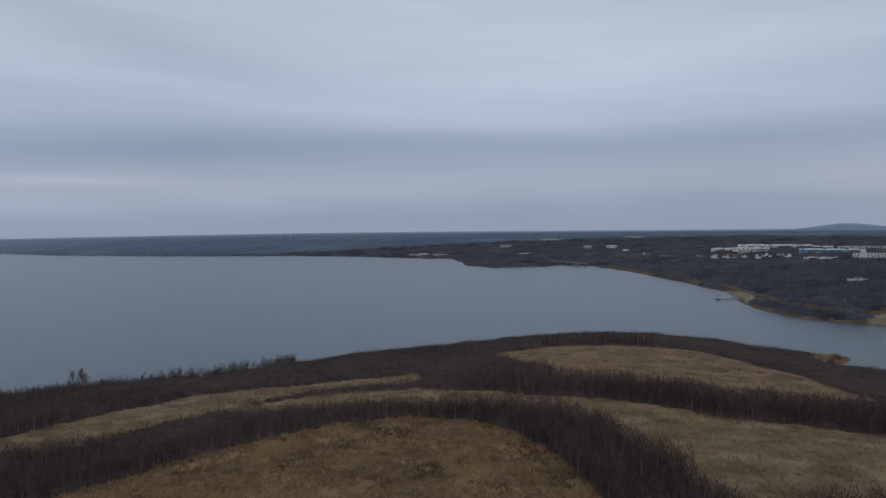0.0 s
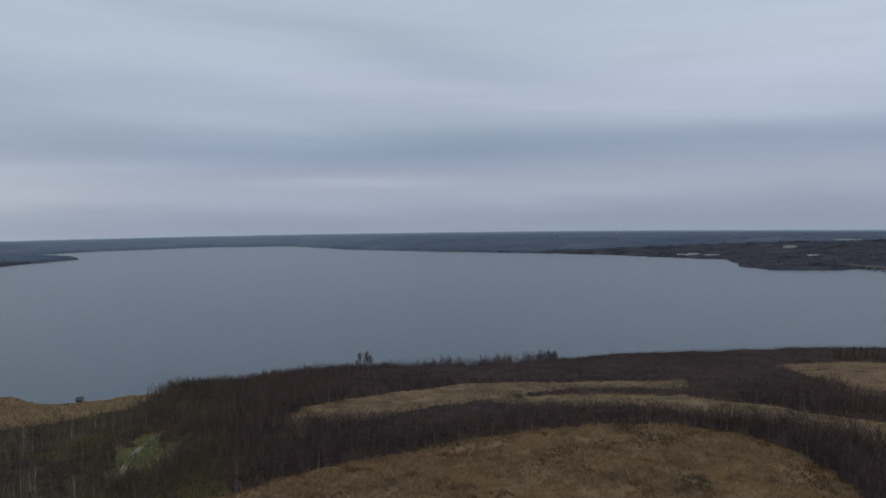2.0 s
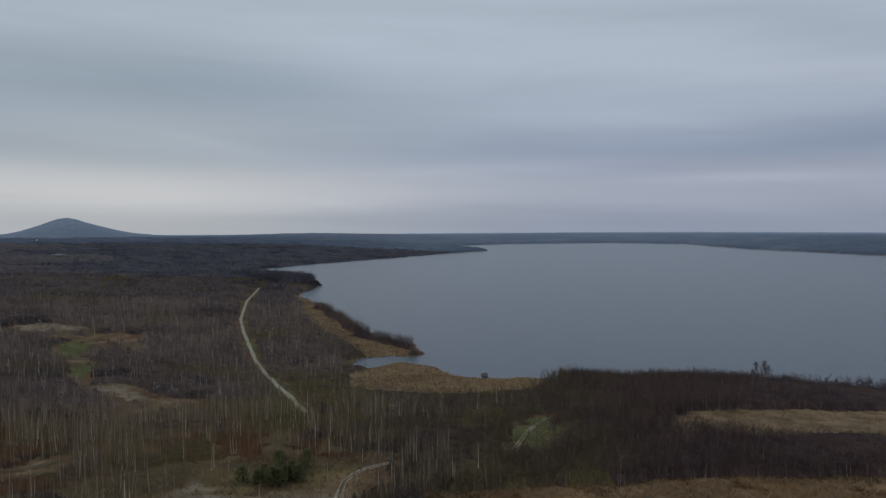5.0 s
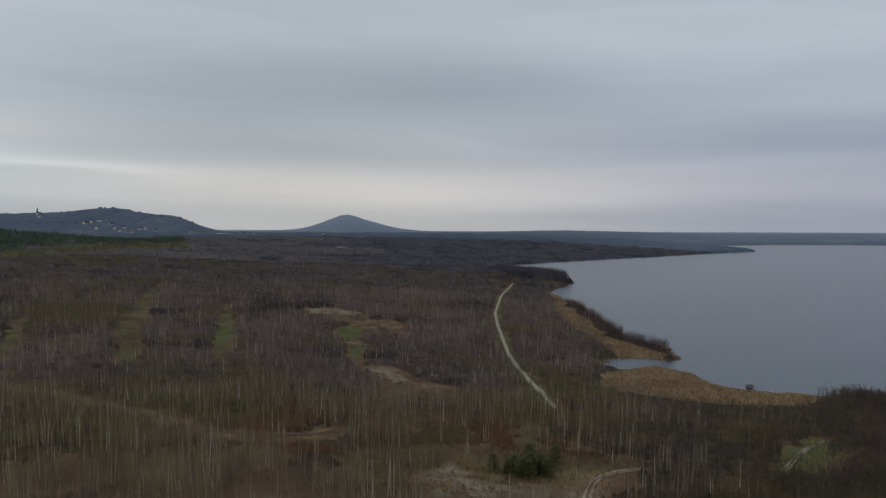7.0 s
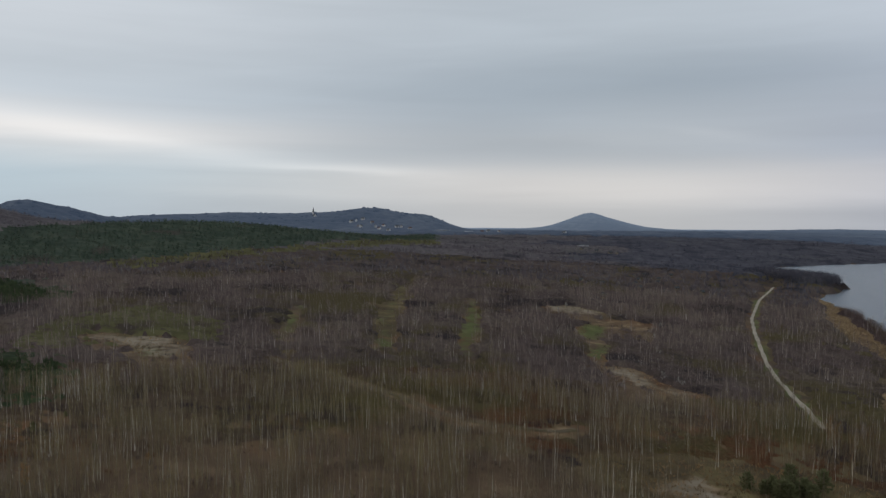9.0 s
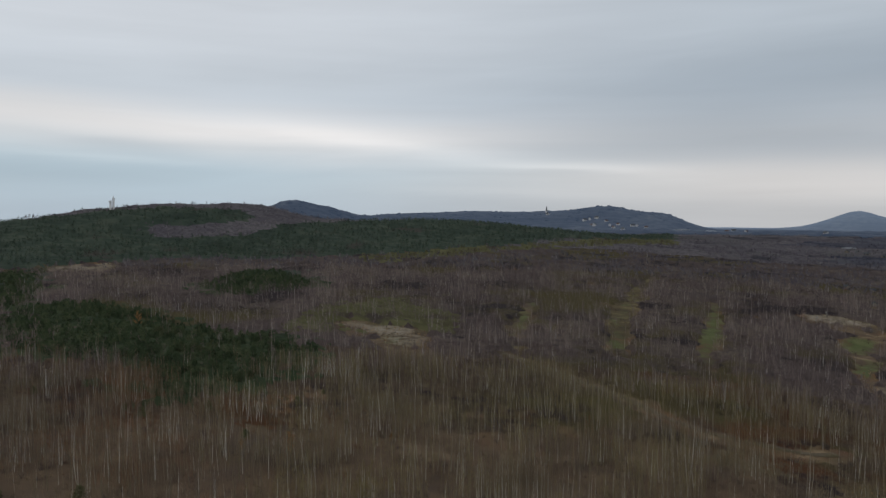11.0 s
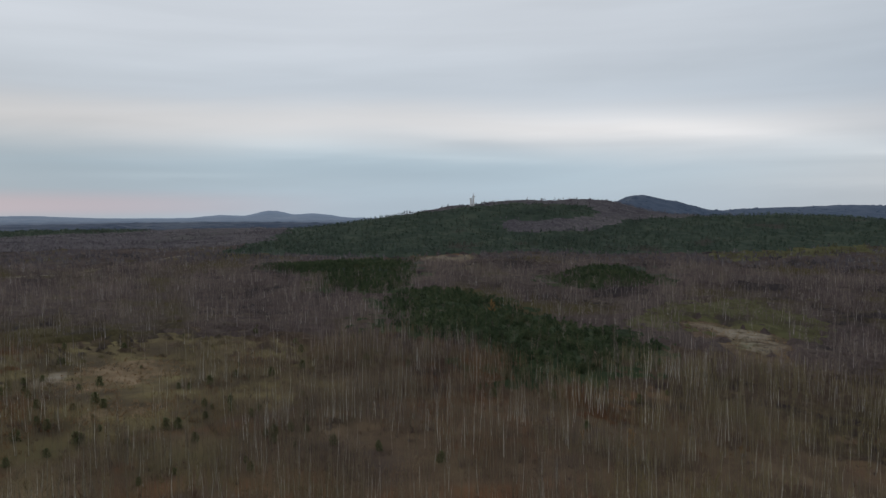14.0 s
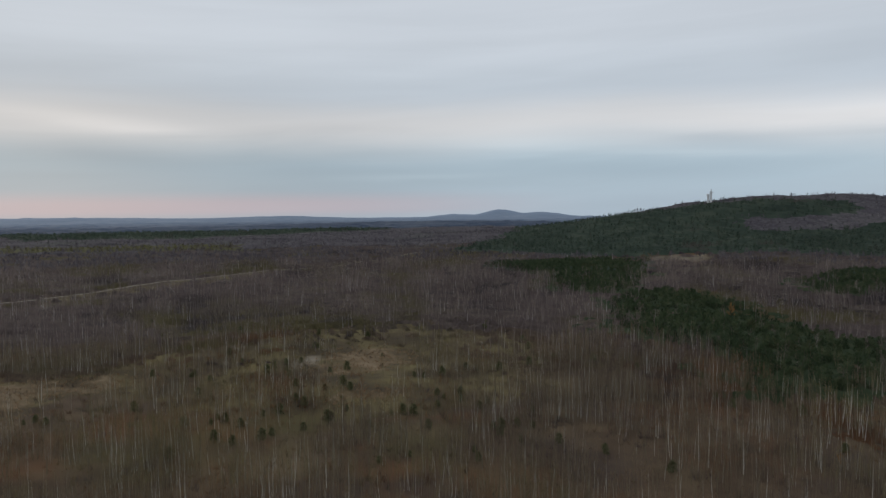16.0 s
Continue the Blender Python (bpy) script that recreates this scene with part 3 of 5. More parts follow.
HEATH = [[(60, -580), (-38, -660), (-160, -760), (-380, -920), (-370, -860), (-150, -690), (-30, -600), (60, -520)],
         [(-318, 168), (-340, 186), (-420, 200), (-470, 212), (-560, 244), (-560, 238), (-470, 204), (-400, 184)],
         [(20, -310), (-40, -350), (-130, -372), (-190, -300), (-150, -215), (-85, -205), (-15, -245)], [(-70, -360), (-150, -372), (-190, -320), (-150, -250), (-90, -270)]]
SPIT = [[(-449, 328), (-470, 340), (-510, 340), (-640, 378), (-745, 412), (-752, 396), (-640, 360), (-520, 316), (-462, 316), (-446, 318)]]
CAPE = [[(-975, 468), (-1010, 540), (-1067, 562), (-1180, 555), (-1150, 480), (-1050, 450)]]
TOWN = [[(520, 1370), (560, 1720), (720, 1700), (860, 1600), (900, 1400), (760, 1150), (640, 1240)]]
TOWER_SITE = [[(-1098, -1070), (-1074, -1094), (-1030, -1050), (-1054, -1026)]]
SITES = [(350, 2300, 70, "g"), (446, 1880, 30, "w"), (385, 1895, 22, "g"), (600, 2230, 60, "g"), (187, 2130, 34, "g"), (452, 1760, 14, "w"), (-1742, 301, 28, "g"), (-2900, -70, 60, "g"), (-2850, 30, 50, "w"), (-2760, 112, 40, "w")]
SHEDS = [(-1021, 250), (-941, 262), (-860, 262), (-861, 218), (-756, 153), (-894, 153), (-1034, 306), (-838, 285), (-902, 331), (-955, 240), (-985, 275), (-915, 225),
         (-1602, 274), (-1590, 290), (-1560, 300), (-1519, 321), (-1505, 333), (-880, 318), (-1040, 270), (-875, 175)]
ROADS = {"gravel_road": (2.7, [(-300, 154), (-320, 160), (-407, 184), (-466, 201), (-562, 233), (-653, 267), (-810, 339), (-907, 390), (-980, 430)]),
         "meadow_track": (2.6, [(-176, 98), (-184, 105), (-198, 114), (-207, 121), (-210, 127), (-209, 136), (-207, 142)]),
         "turf_track": (1.9, [(-176, 168), (-182, 176), (-198, 198), (-207, 212), (-213, 228)]),
         "forest_track": (4.2, [(-375, -101), (-355, -72), (-331, -46), (-306, -23), (-278, -4), (-268, 12), (-265, 31), (-272, 46)]),
         "lakeside_path": (3.0, [(340, 1500), (358, 1371), (386, 1215), (394, 1079), (400, 999), (380, 831), (372, 784), (380, 718), (418, 668), (520, 600)]),
         "sandy_track": (3.0, [(130, -505), (74, -560), (43, -591), (9, -624), (-25, -647), (-66, -690), (-139, -728), (-257, -800), (-335, -885), (-423, -955)])}


def in_any(polys, x, y, grow=0.0):
    hit = np.zeros(x.shape, bool)
    for p in polys:
        px, py = [q[0] for q in p], [q[1] for q in p]
        m = (x > min(px) - 12) & (x < max(px) + 12) & (y > min(py) - 12) & (y < max(py) + 12)
        if m.any():
            k = inside(p, x[m], y[m])
            d = edge_distance(p, x[m], y[m])
            hit[m] |= np.where(k, d, -d) > -(grow[m] if isinstance(grow, np.ndarray) else grow)
    return hit


def cover(polys, x, y, soft):
    """1 well inside the polygons, 0.5 on their edges, 0 outside."""
    best = np.zeros(x.shape)
    for p in polys:
        px, py = [q[0] for q in p], [q[1] for q in p]
        m = (x > min(px) - 30) & (x < max(px) + 30) & (y > min(py) - 30) & (y < max(py) + 30)
        if m.any():
            d = edge_distance(p, x[m], y[m])
            best[m] = np.maximum(best[m], np.clip(0.5 + np.where(inside(p, x[m], y[m]), d, -d) / (2 * soft), 0, 1))
    return best


def mesh_object(name, verts, faces, mats, index=None, smooth=False):
    me = bpy.data.meshes.new(name)
    verts, faces = np.asarray(verts, np.float32), np.asarray(faces, np.int32)
    k = faces.shape[1]
    me.vertices.add(len(verts))
    me.vertices.foreach_set("co", verts.ravel())
    me.loops.add(faces.size)
    me.loops.foreach_set("vertex_index", faces.ravel())
    me.polygons.add(len(faces))
    me.polygons.foreach_set("loop_start", np.arange(0, faces.size, k, dtype=np.int32))
    for m in mats:
        me.materials.append(m)
    if index is not None:
        me.polygons.foreach_set("material_index", np.asarray(index, np.int32))
    me.polygons.foreach_set("use_smooth", np.full(len(faces), smooth))
    me.update()
    return new(name, me)


def part(name, bm, mat, parent, label=""):
    me = bpy.data.meshes.new(name)
    bm.to_mesh(me)
    bm.free()
    me.materials.append(mat)
    ob = new(name, me)
    ob.parent = parent
    return tagged(ob, label)


# ---- ground, lake and roads ----
rings = np.concatenate([[0.1, 10, 25, 45], np.geomspace(62, 4940, 250)])
turns = np.radians(np.concatenate([np.arange(-42, 204, 0.72), np.arange(204, 318, 2.0)]))
rr, tt = np.meshgrid(rings, turns, indexing="ij")
gx, gy = -np.sin(tt) * rr, np.cos(tt) * rr
gz = height(gx.ravel(), gy.ravel()).reshape(gx.shape)
nr, nt = gx.shape
a = (np.arange(nr - 1)[:, None] * nt + np.arange(nt)[None]).ravel()
b = (np.arange(nr - 1)[:, None] * nt + (np.arange(nt)[None] + 1) % nt).ravel()
quads = np.stack([a, a + nt, b + nt, b], 1)
ground = mesh_object("ground", np.stack([gx, gy, gz], -1).reshape(-1, 3), quads[:, ::-1], [GROUND], smooth=True)
gs = shore_distance(gx.ravel(), gy.ravel())
bank = ((gx.ravel() > 290) & (gy.ravel() > 600) & (gs < 8) | (gx.ravel() > 40) & (gy.ravel() > 1450) & (gs < 9)) & (gs > -3)
gx, gy = gx.ravel(), gy.ravel()
verge = 0.62 * step(6.5, 2.5, edge_distance(ROADS["gravel_road"][1], gx, gy, closed=False))
beside = 0.5 * step(9, 3, edge_distance(ROADS["forest_track"][1], gx, gy, closed=False))
for name, covers in (("meadow", [(MEADOWS[:1] + MEADOWS[3:4] + REEDS, 5, 1.0)]),
                     ("straw", [(MEADOWS[1:3] + YARD, 9, 1.0), (MEADOWS[4:6] + MEADOWS[7:8] + MEADOWS[11:], 9, 0.55), (MEADOWS[8:11], 9, 0.6), (RIDES, 9, 0.26), (TURF_OPEN, 9, 0.45)]),
                     ("heath", [(HEATH + MEADOWS[6:7] + MEADOWS[8:11] + RIDES, 12, 1.0)]), ("turf", [(TURF, 11, 0.68), (RIDES, 9, 0.44), (TURF_OPEN, 10, 0.66)]), ("sand", [(SANDS[:1] + SANDS[2:], 7, 0.9), (SANDS[1:2], 20, 0.56), (MEADOWS[5:6] + MEADOWS[7:8] + MEADOWS[11:], 9, 0.58), (YARD[1:], 6, 0.62)])):
    value = np.maximum(bank * {"straw": 0.12, "sand": 0.5}.get(name, 0), {"turf": verge, "straw": beside}.get(name, 0))
    for polys, soft, most in covers:
        value = np.maximum(value, most * cover(polys, gx, gy, soft))
    ground.data.attributes.new(name, "FLOAT", "POINT").data.foreach_set("value", value.astype(np.float32))
tagged(ground, "rolling brown ground of leaf litter, dry meadow and turf", "ground", kind="structure")

bm = bmesh.new()
bmesh.ops.create_circle(bm, cap_ends=True, segments=96, radius=4900)
me = bpy.data.meshes.new("water")
bm.to_mesh(me)
bm.free()
me.materials.append(WATER)
tagged(new("water", me), "grey rippled lake water under an overcast sky", "lake", kind="structure")


def strip(name, path, offset, width, lift):
    """A band of the given width along a path, draped on the ground."""
    p = np.array(path, float)
    s = np.concatenate([[0], np.cumsum(np.hypot(*np.diff(p, axis=0).T))])
    u = np.arange(0, s[-1], 3.0)
    c = np.stack([np.interp(u, s, p[:, i]) for i in (0, 1)], 1)
    for _ in range(12):
        c[1:-1] = (c[:-2] + 2 * c[1:-1] + c[2:]) / 4
    d = np.gradient(c, axis=0)
    d /= np.hypot(d[:, 0], d[:, 1])[:, None]
    side = np.stack([-d[:, 1], d[:, 0]], 1)
    cols = []
    for k in np.linspace(-0.5, 0.5, 4):
        q = c + side * (offset + k * width + 0.25 * np.sin(u * 0.21 + 9 * k)[:, None] * (abs(k) > 0.4))
        cols.append(np.column_stack([q, height(q[:, 0], q[:, 1]) + lift - 0.25 * (abs(k) > 0.4)]))
    v = np.stack(cols, 1).reshape(-1, 3)
    i = (np.arange(len(u) - 1)[:, None] * 4 + np.arange(3)[None]).ravel()
    return v, np.stack([i, i + 1, i + 5, i + 4], 1)


for name, (width, path) in ROADS.items():
    if name in ("gravel_road", "sandy_track", "lakeside_path", "forest_track"):
        bands = [(0, width)]
    else:
        bands = [(-width * 0.33, width * 0.3), (width * 0.33, width * 0.3)]  # two wheel ruts
    vs, fs, n0 = [], [], 0
    for off, w in bands:
        v, f = strip(name, path, off, w, 0.4)
        vs.append(v), fs.append(f + n0)
        n0 += len(v)
    ob = mesh_object(name, np.concatenate(vs), np.concatenate(fs), [DULL_TRACK if name in ("forest_track", "lakeside_path") else GRAVEL], smooth=True)
    tagged(ob, {"gravel_road": "pale gravel road winding through bare woods", "meadow_track": "two pale wheel ruts across dry meadow",
                "turf_track": "two pale wheel ruts across thin green turf", "forest_track": "faint pale track between young birches",
                "sandy_track": "pale sandy track through bare woodland", "lakeside_path": "pale gravel path along the lake's far bank"}[name], "road", kind="structure")

# ---- vegetation ----
rng = np.random.RandomState(5)


def tube(p, q, a, b, sides):
    """A tapered stem from p to q as triangles."""
    p, q = np.array(p, float), np.array(q, float)
    w = (q - p) / np.linalg.norm(q - p)
    u = np.cross(w, (0.3, 0.9, 0.1))
    u /= np.linalg.norm(u)
    v = np.cross(w, u)
    out = []
    ring = [(math.cos(k * 6.2832 / sides), math.sin(k * 6.2832 / sides)) for k in range(sides)]
    for (c, s), (d, e) in zip(ring, ring[1:] + ring[:1]):
        p1, p2, q1, q2 = p + a * (c * u + s * v), p + a * (d * u + e * v), q + b * (c * u + s * v), q + b * (d * u + e * v)
        out += [(p1, p2, q2), (p1, q2, q1)]
    return out


def blade(p, way, length, width):
    """A slender triangle: a twig, a leaf of grass or a spray of needles."""
    p, way = np.array(p, float), np.array(way, float)
    way = way / np.linalg.norm(way)
    side = np.cross(way, rng.normal(size=3))
    side = side / np.linalg.norm(side) * width / 2
    return (p - side, p + side, p + way * length)


def bare_tree(h, sides, segments, limbs, twigs, twig_width, thick, spread=0.3, low=0.3, rise=0.45, long=0.125):
    """A bare broadleaved tree: trunk (0) and limbs with twigs (1)."""
    tris, mat = [], []
    lean = rng.normal(0, 0.045, 2)
    at = [np.array([lean[0] * h * u + 0.12 * math.sin(5 * u + lean[1] * 90), lean[1] * h * u + 0.1 * math.cos(4 * u), h * u]) for u in np.linspace(0, 1, segments + 1)]
    at[0][2] = -0.4
    for k in range(segments):
        r0, r1 = (thick * (1 - 0.92 * u) for u in (k / segments, (k + 1) / segments))
        t = tube(at[k], at[k + 1], r0, r1, sides)
        tris += t
        mat += [0] * len(t)
    tips = []
    for k in range(limbs):
        u = low + (0.97 - low) * (k + rng.rand()) / limbs
        a, length = rng.uniform(0, 6.283), h * spread * (1.12 - u) * rng.uniform(0.7, 1.2) + 0.4
        base = np.array([np.interp(u, np.linspace(0, 1, segments + 1), [q[i] for q in at]) for i in range(3)])
        way = np.array([math.cos(a), math.sin(a), rng.uniform(0.7, 1.5)])
        tips.append((base, way / np.linalg.norm(way), length))
        if sides >= 4:
            t = tube(base, base + tips[-1][1] * length, thick * 0.28, 0.012, 3)
        else:
            t = [blade(base, way, length, max(twig_width, thick * 0.4))]
        tris += t
        mat += [1] * len(t)
    for k in range(twigs):
        base, way, length = tips[rng.randint(len(tips))]
        p = base + way * length * rng.uniform(0.15, 1.0)
        w = way * 0.6 + rng.normal(0, 0.5, 3) + (0, 0, rise)
        tris.append(blade(p, w, rng.uniform(0.65, 1.35) * long * h, twig_width * rng.uniform(0.6, 1.4)))
        mat.append(1)
    return np.array(tris), np.array(mat)


def pine_tree(h, tiers, boughs, width):
    """A young pine: trunk (0) and whorls of drooping, needled boughs (1)."""
    tris = tube((0, 0, -0.4), (0, 0, h * 0.95), 0.014 * h, 0.02, 3)
    mat = [0] * len(tris)
    for k in range(tiers):
        u = 0.12 + 0.85 * k / tiers
        reach = width * (1.05 - u) ** 0.8 * rng.uniform(0.85, 1.15)
        for j in range(boughs):
            a = (j + rng.rand()) * 6.283 / boughs
            out = np.array([math.cos(a), math.sin(a), rng.uniform(-0.1, 0.35)])
            mid = np.array([0, 0, h * u])
            side = np.array([-math.sin(a), math.cos(a), 0]) * reach * rng.uniform(0.38, 0.6)
            tip = mid + out * reach * rng.uniform(0.8, 1.2)
            up = mid + np.array([0, 0, h * 0.95 / tiers * rng.uniform(1.0, 1.6)])
            tris += [(up, tip - side * 0.9 + (0, 0, -0.04 * h), tip + side * 0.3), (up, tip, tip + side)]
            mat += [1, 1]
    return np.array(tris), np.array(mat)


def round_pine(h, wide, sprays, size):
    """A young pine with a full, rounded crown of needle sprays (1) on its trunk (0)."""
    tris = tube((0, 0, -0.4), (0, 0, h * 0.8), 0.014 * h, 0.03, 3)
    mat = [0] * len(tris)
    for k in range(sprays):
        u = (k + rng.rand()) / sprays
        reach = wide * math.sqrt(max(0.03, 1 - (1.25 * u - 0.32) ** 2)) * (1.0 if u < 0.75 else 1.9 - 1.2 * u)
        a = 2.4 * k + rng.uniform(-0.5, 0.5)
        q = reach * rng.uniform(0.05, 0.7)
        p = np.array([math.cos(a) * q, math.sin(a) * q, h * (0.06 + 0.8 * u)])
        tris.append(blade(p, (math.cos(a), math.sin(a), rng.uniform(0.1, 0.9) + 0.8 * u), size * rng.uniform(0.8, 1.3), size * rng.uniform(0.7, 1.1)))
        mat.append(1)
    return np.array(tris), np.array(mat)


def sapling(h, twigs, width, stem):
    """A slender young birch: a slightly bent stem (0) and fine spreading twigs (1)."""
    lean = rng.normal(0, 0.05, 2)
    way = np.array([lean[0], lean[1], 1.0])
    bend = way * h * 0.55 + np.array([*rng.normal(0, 0.22, 2), 0])
    side = rng.normal(size=3) * (1, 1, 0)
    side = side / np.linalg.norm(side) * stem / 2
    foot = np.array([0, 0, -0.3])
    tris = [(foot - side, foot + side, bend + side * 0.7), (foot - side, bend + side * 0.7, bend - side * 0.7), (bend - side * 0.7, bend + side * 0.7, way * h)]
    for k in range(twigs):
        u = 0.3 + 0.66 * (k + rng.rand()) / twigs
        a = rng.uniform(0, 6.283)
        tris.append(blade(way * h * u, (math.cos(a), math.sin(a), rng.uniform(0.35, 1.3)), h * rng.uniform(0.1, 0.19) * (1.3 - u), width * rng.uniform(0.6, 1.4)))
    return np.array(tris), np.array([0, 0, 0] + [1] * twigs)


def crowned_tree(h, twigs, width, stem, wide):
    """A bare tree seen from afar: a stem (0) and an oval crown of spreading twigs (1)."""
    lean = rng.normal(0, 0.035, 2)
    way = np.array([lean[0], lean[1], 1.0])
    tris = [blade((0, 0, -0.3), way, h * 0.97, stem)]
    for k in range(twigs):
        u = 0.26 + 0.56 * (k + rng.rand()) / twigs
        a = rng.uniform(0, 6.283)
        q = wide * math.sqrt(max(0.0, 1 - ((u - 0.5) / 0.45) ** 2)) * rng.uniform(0.0, 0.75)
        p = way * h * u + np.array([math.cos(a) * q, math.sin(a) * q, 0])
        tris.append(blade(p, (0.55 * math.cos(a), 0.55 * math.sin(a), rng.uniform(0.55, 1.2)), h * rng.uniform(0.13, 0.24), width * rng.uniform(0.6, 1.4)))
    return np.array(tris), np.array([0] + [1] * twigs)


def tuft(blades, tall, width, lean):
    """A tussock of grass, reed or brushwood."""
    tris = []
    for k in range(blades):
        a = rng.uniform(0, 6.283)
        tris.append(blade((rng.normal(0, tall * 0.18), rng.normal(0, tall * 0.18), -0.1), (lean * math.cos(a), lean * math.sin(a), 1), tall * rng.uniform(0.6, 1.1), width))
    return np.array(tris), np.ones(blades, int)


def dome(h, width):
    """The rounded top of a far group of trees."""
    a = np.sort(rng.uniform(0, 6.283, 7))
    low = np.stack([np.cos(a) * width * rng.uniform(0.8, 1.2, 7), np.sin(a) * width * rng.uniform(0.8, 1.2, 7), np.full(7, -1.0)], 1)
    high = low * (0.62, 0.62, 0) + np.stack([0 * a, 0 * a, h * rng.uniform(0.6, 1.0, 7)], 1)
    top = np.array([0, 0, h])
    tris = []
    for i in range(7):
        j = (i + 1) % 7
        tris += [(low[i], low[j], high[j]), (low[i], high[j], high[i]), (high[i], high[j], top)]
    return np.array(tris), np.ones(21, int)


def spots(n, r0, r1, b0, b1, even=1.0):
    """Random places between two distances and bearings; even: 1 all over alike, 0 thinning out with the distance."""
    u = rng.rand(n)
    r = np.sqrt(r0 * r0 + u * (r1 * r1 - r0 * r0)) if even else r0 * (r1 / r0) ** u
    t = np.radians(rng.uniform(b0, b1, n))
    return -np.sin(t) * r, np.cos(t) * r


def road_distance(x, y):
    best = np.full(x.shape, 1e9)
    for width, path in ROADS.values():
        best = np.minimum(best, edge_distance(path, x, y, closed=False) - width / 2)
    return best


def grow(name, templates, x, y, mats, size=(0.75, 1.2), sink=0.0, stretch=None, pale=None):
    """One mesh of many plants, each turned and sized by chance."""
    if not len(x):
        return None
    z = height(x, y) - sink
    verts, index, tint = [], [], []
    pick = rng.randint(len(templates), size=len(x))
    for k, (tris, mat) in enumerate(templates):
        m = pick == k
        n = m.sum()
        if not n:
            continue
        turn, s = rng.uniform(0, 6.283, n), rng.uniform(*size, n) * (1 if stretch is None else stretch[m])
        wide = s * rng.uniform(0.85, 1.15, n)
        c, q = (np.cos(turn) * wide)[:, None, None], (np.sin(turn) * wide)[:, None, None]
        out = np.empty((n, *tris.shape), np.float32)
        out[..., 0] = tris[None, ..., 0] * c - tris[None, ..., 1] * q + x[m][:, None, None]
        out[..., 1] = tris[None, ..., 0] * q + tris[None, ..., 1] * c + y[m][:, None, None]
        out[..., 2] = tris[None, ..., 2] * s[:, None, None] + z[m][:, None, None]
        verts.append(out.reshape(-1, 3))
        index.append(np.tile(mat, n))
        tint.append(np.repeat(np.clip(rng.rand(n) + (0 if pale is None else pale[m]), 0, 1), len(mat)))
    v = np.concatenate(verts)
    ob = mesh_object(name, v, np.arange(len(v)).reshape(-1, 3), mats, np.concatenate(index))
    ob.data.attributes.new("tint", "FLOAT", "FACE").data.foreach_set("value", np.concatenate(tint).astype(np.float32))
    return ob


def glade(polys, x, y, reach):
    """Whether a place lies in a clearing or on the low ground that slopes down from it."""
    r = np.hypot(x, y)
    hit = np.zeros(x.shape, bool)
    for d in np.linspace(0, reach, 5):
        hit |= in_any(polys, x * (1 + d / r), y * (1 + d / r))
    return hit


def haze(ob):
    """The share of haze put into each point's emission, by how far off it lies."""
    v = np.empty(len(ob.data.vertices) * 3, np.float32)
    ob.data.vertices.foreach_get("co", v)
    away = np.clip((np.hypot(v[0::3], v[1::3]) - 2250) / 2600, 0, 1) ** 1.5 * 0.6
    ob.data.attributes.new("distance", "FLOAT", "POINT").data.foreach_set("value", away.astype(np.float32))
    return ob


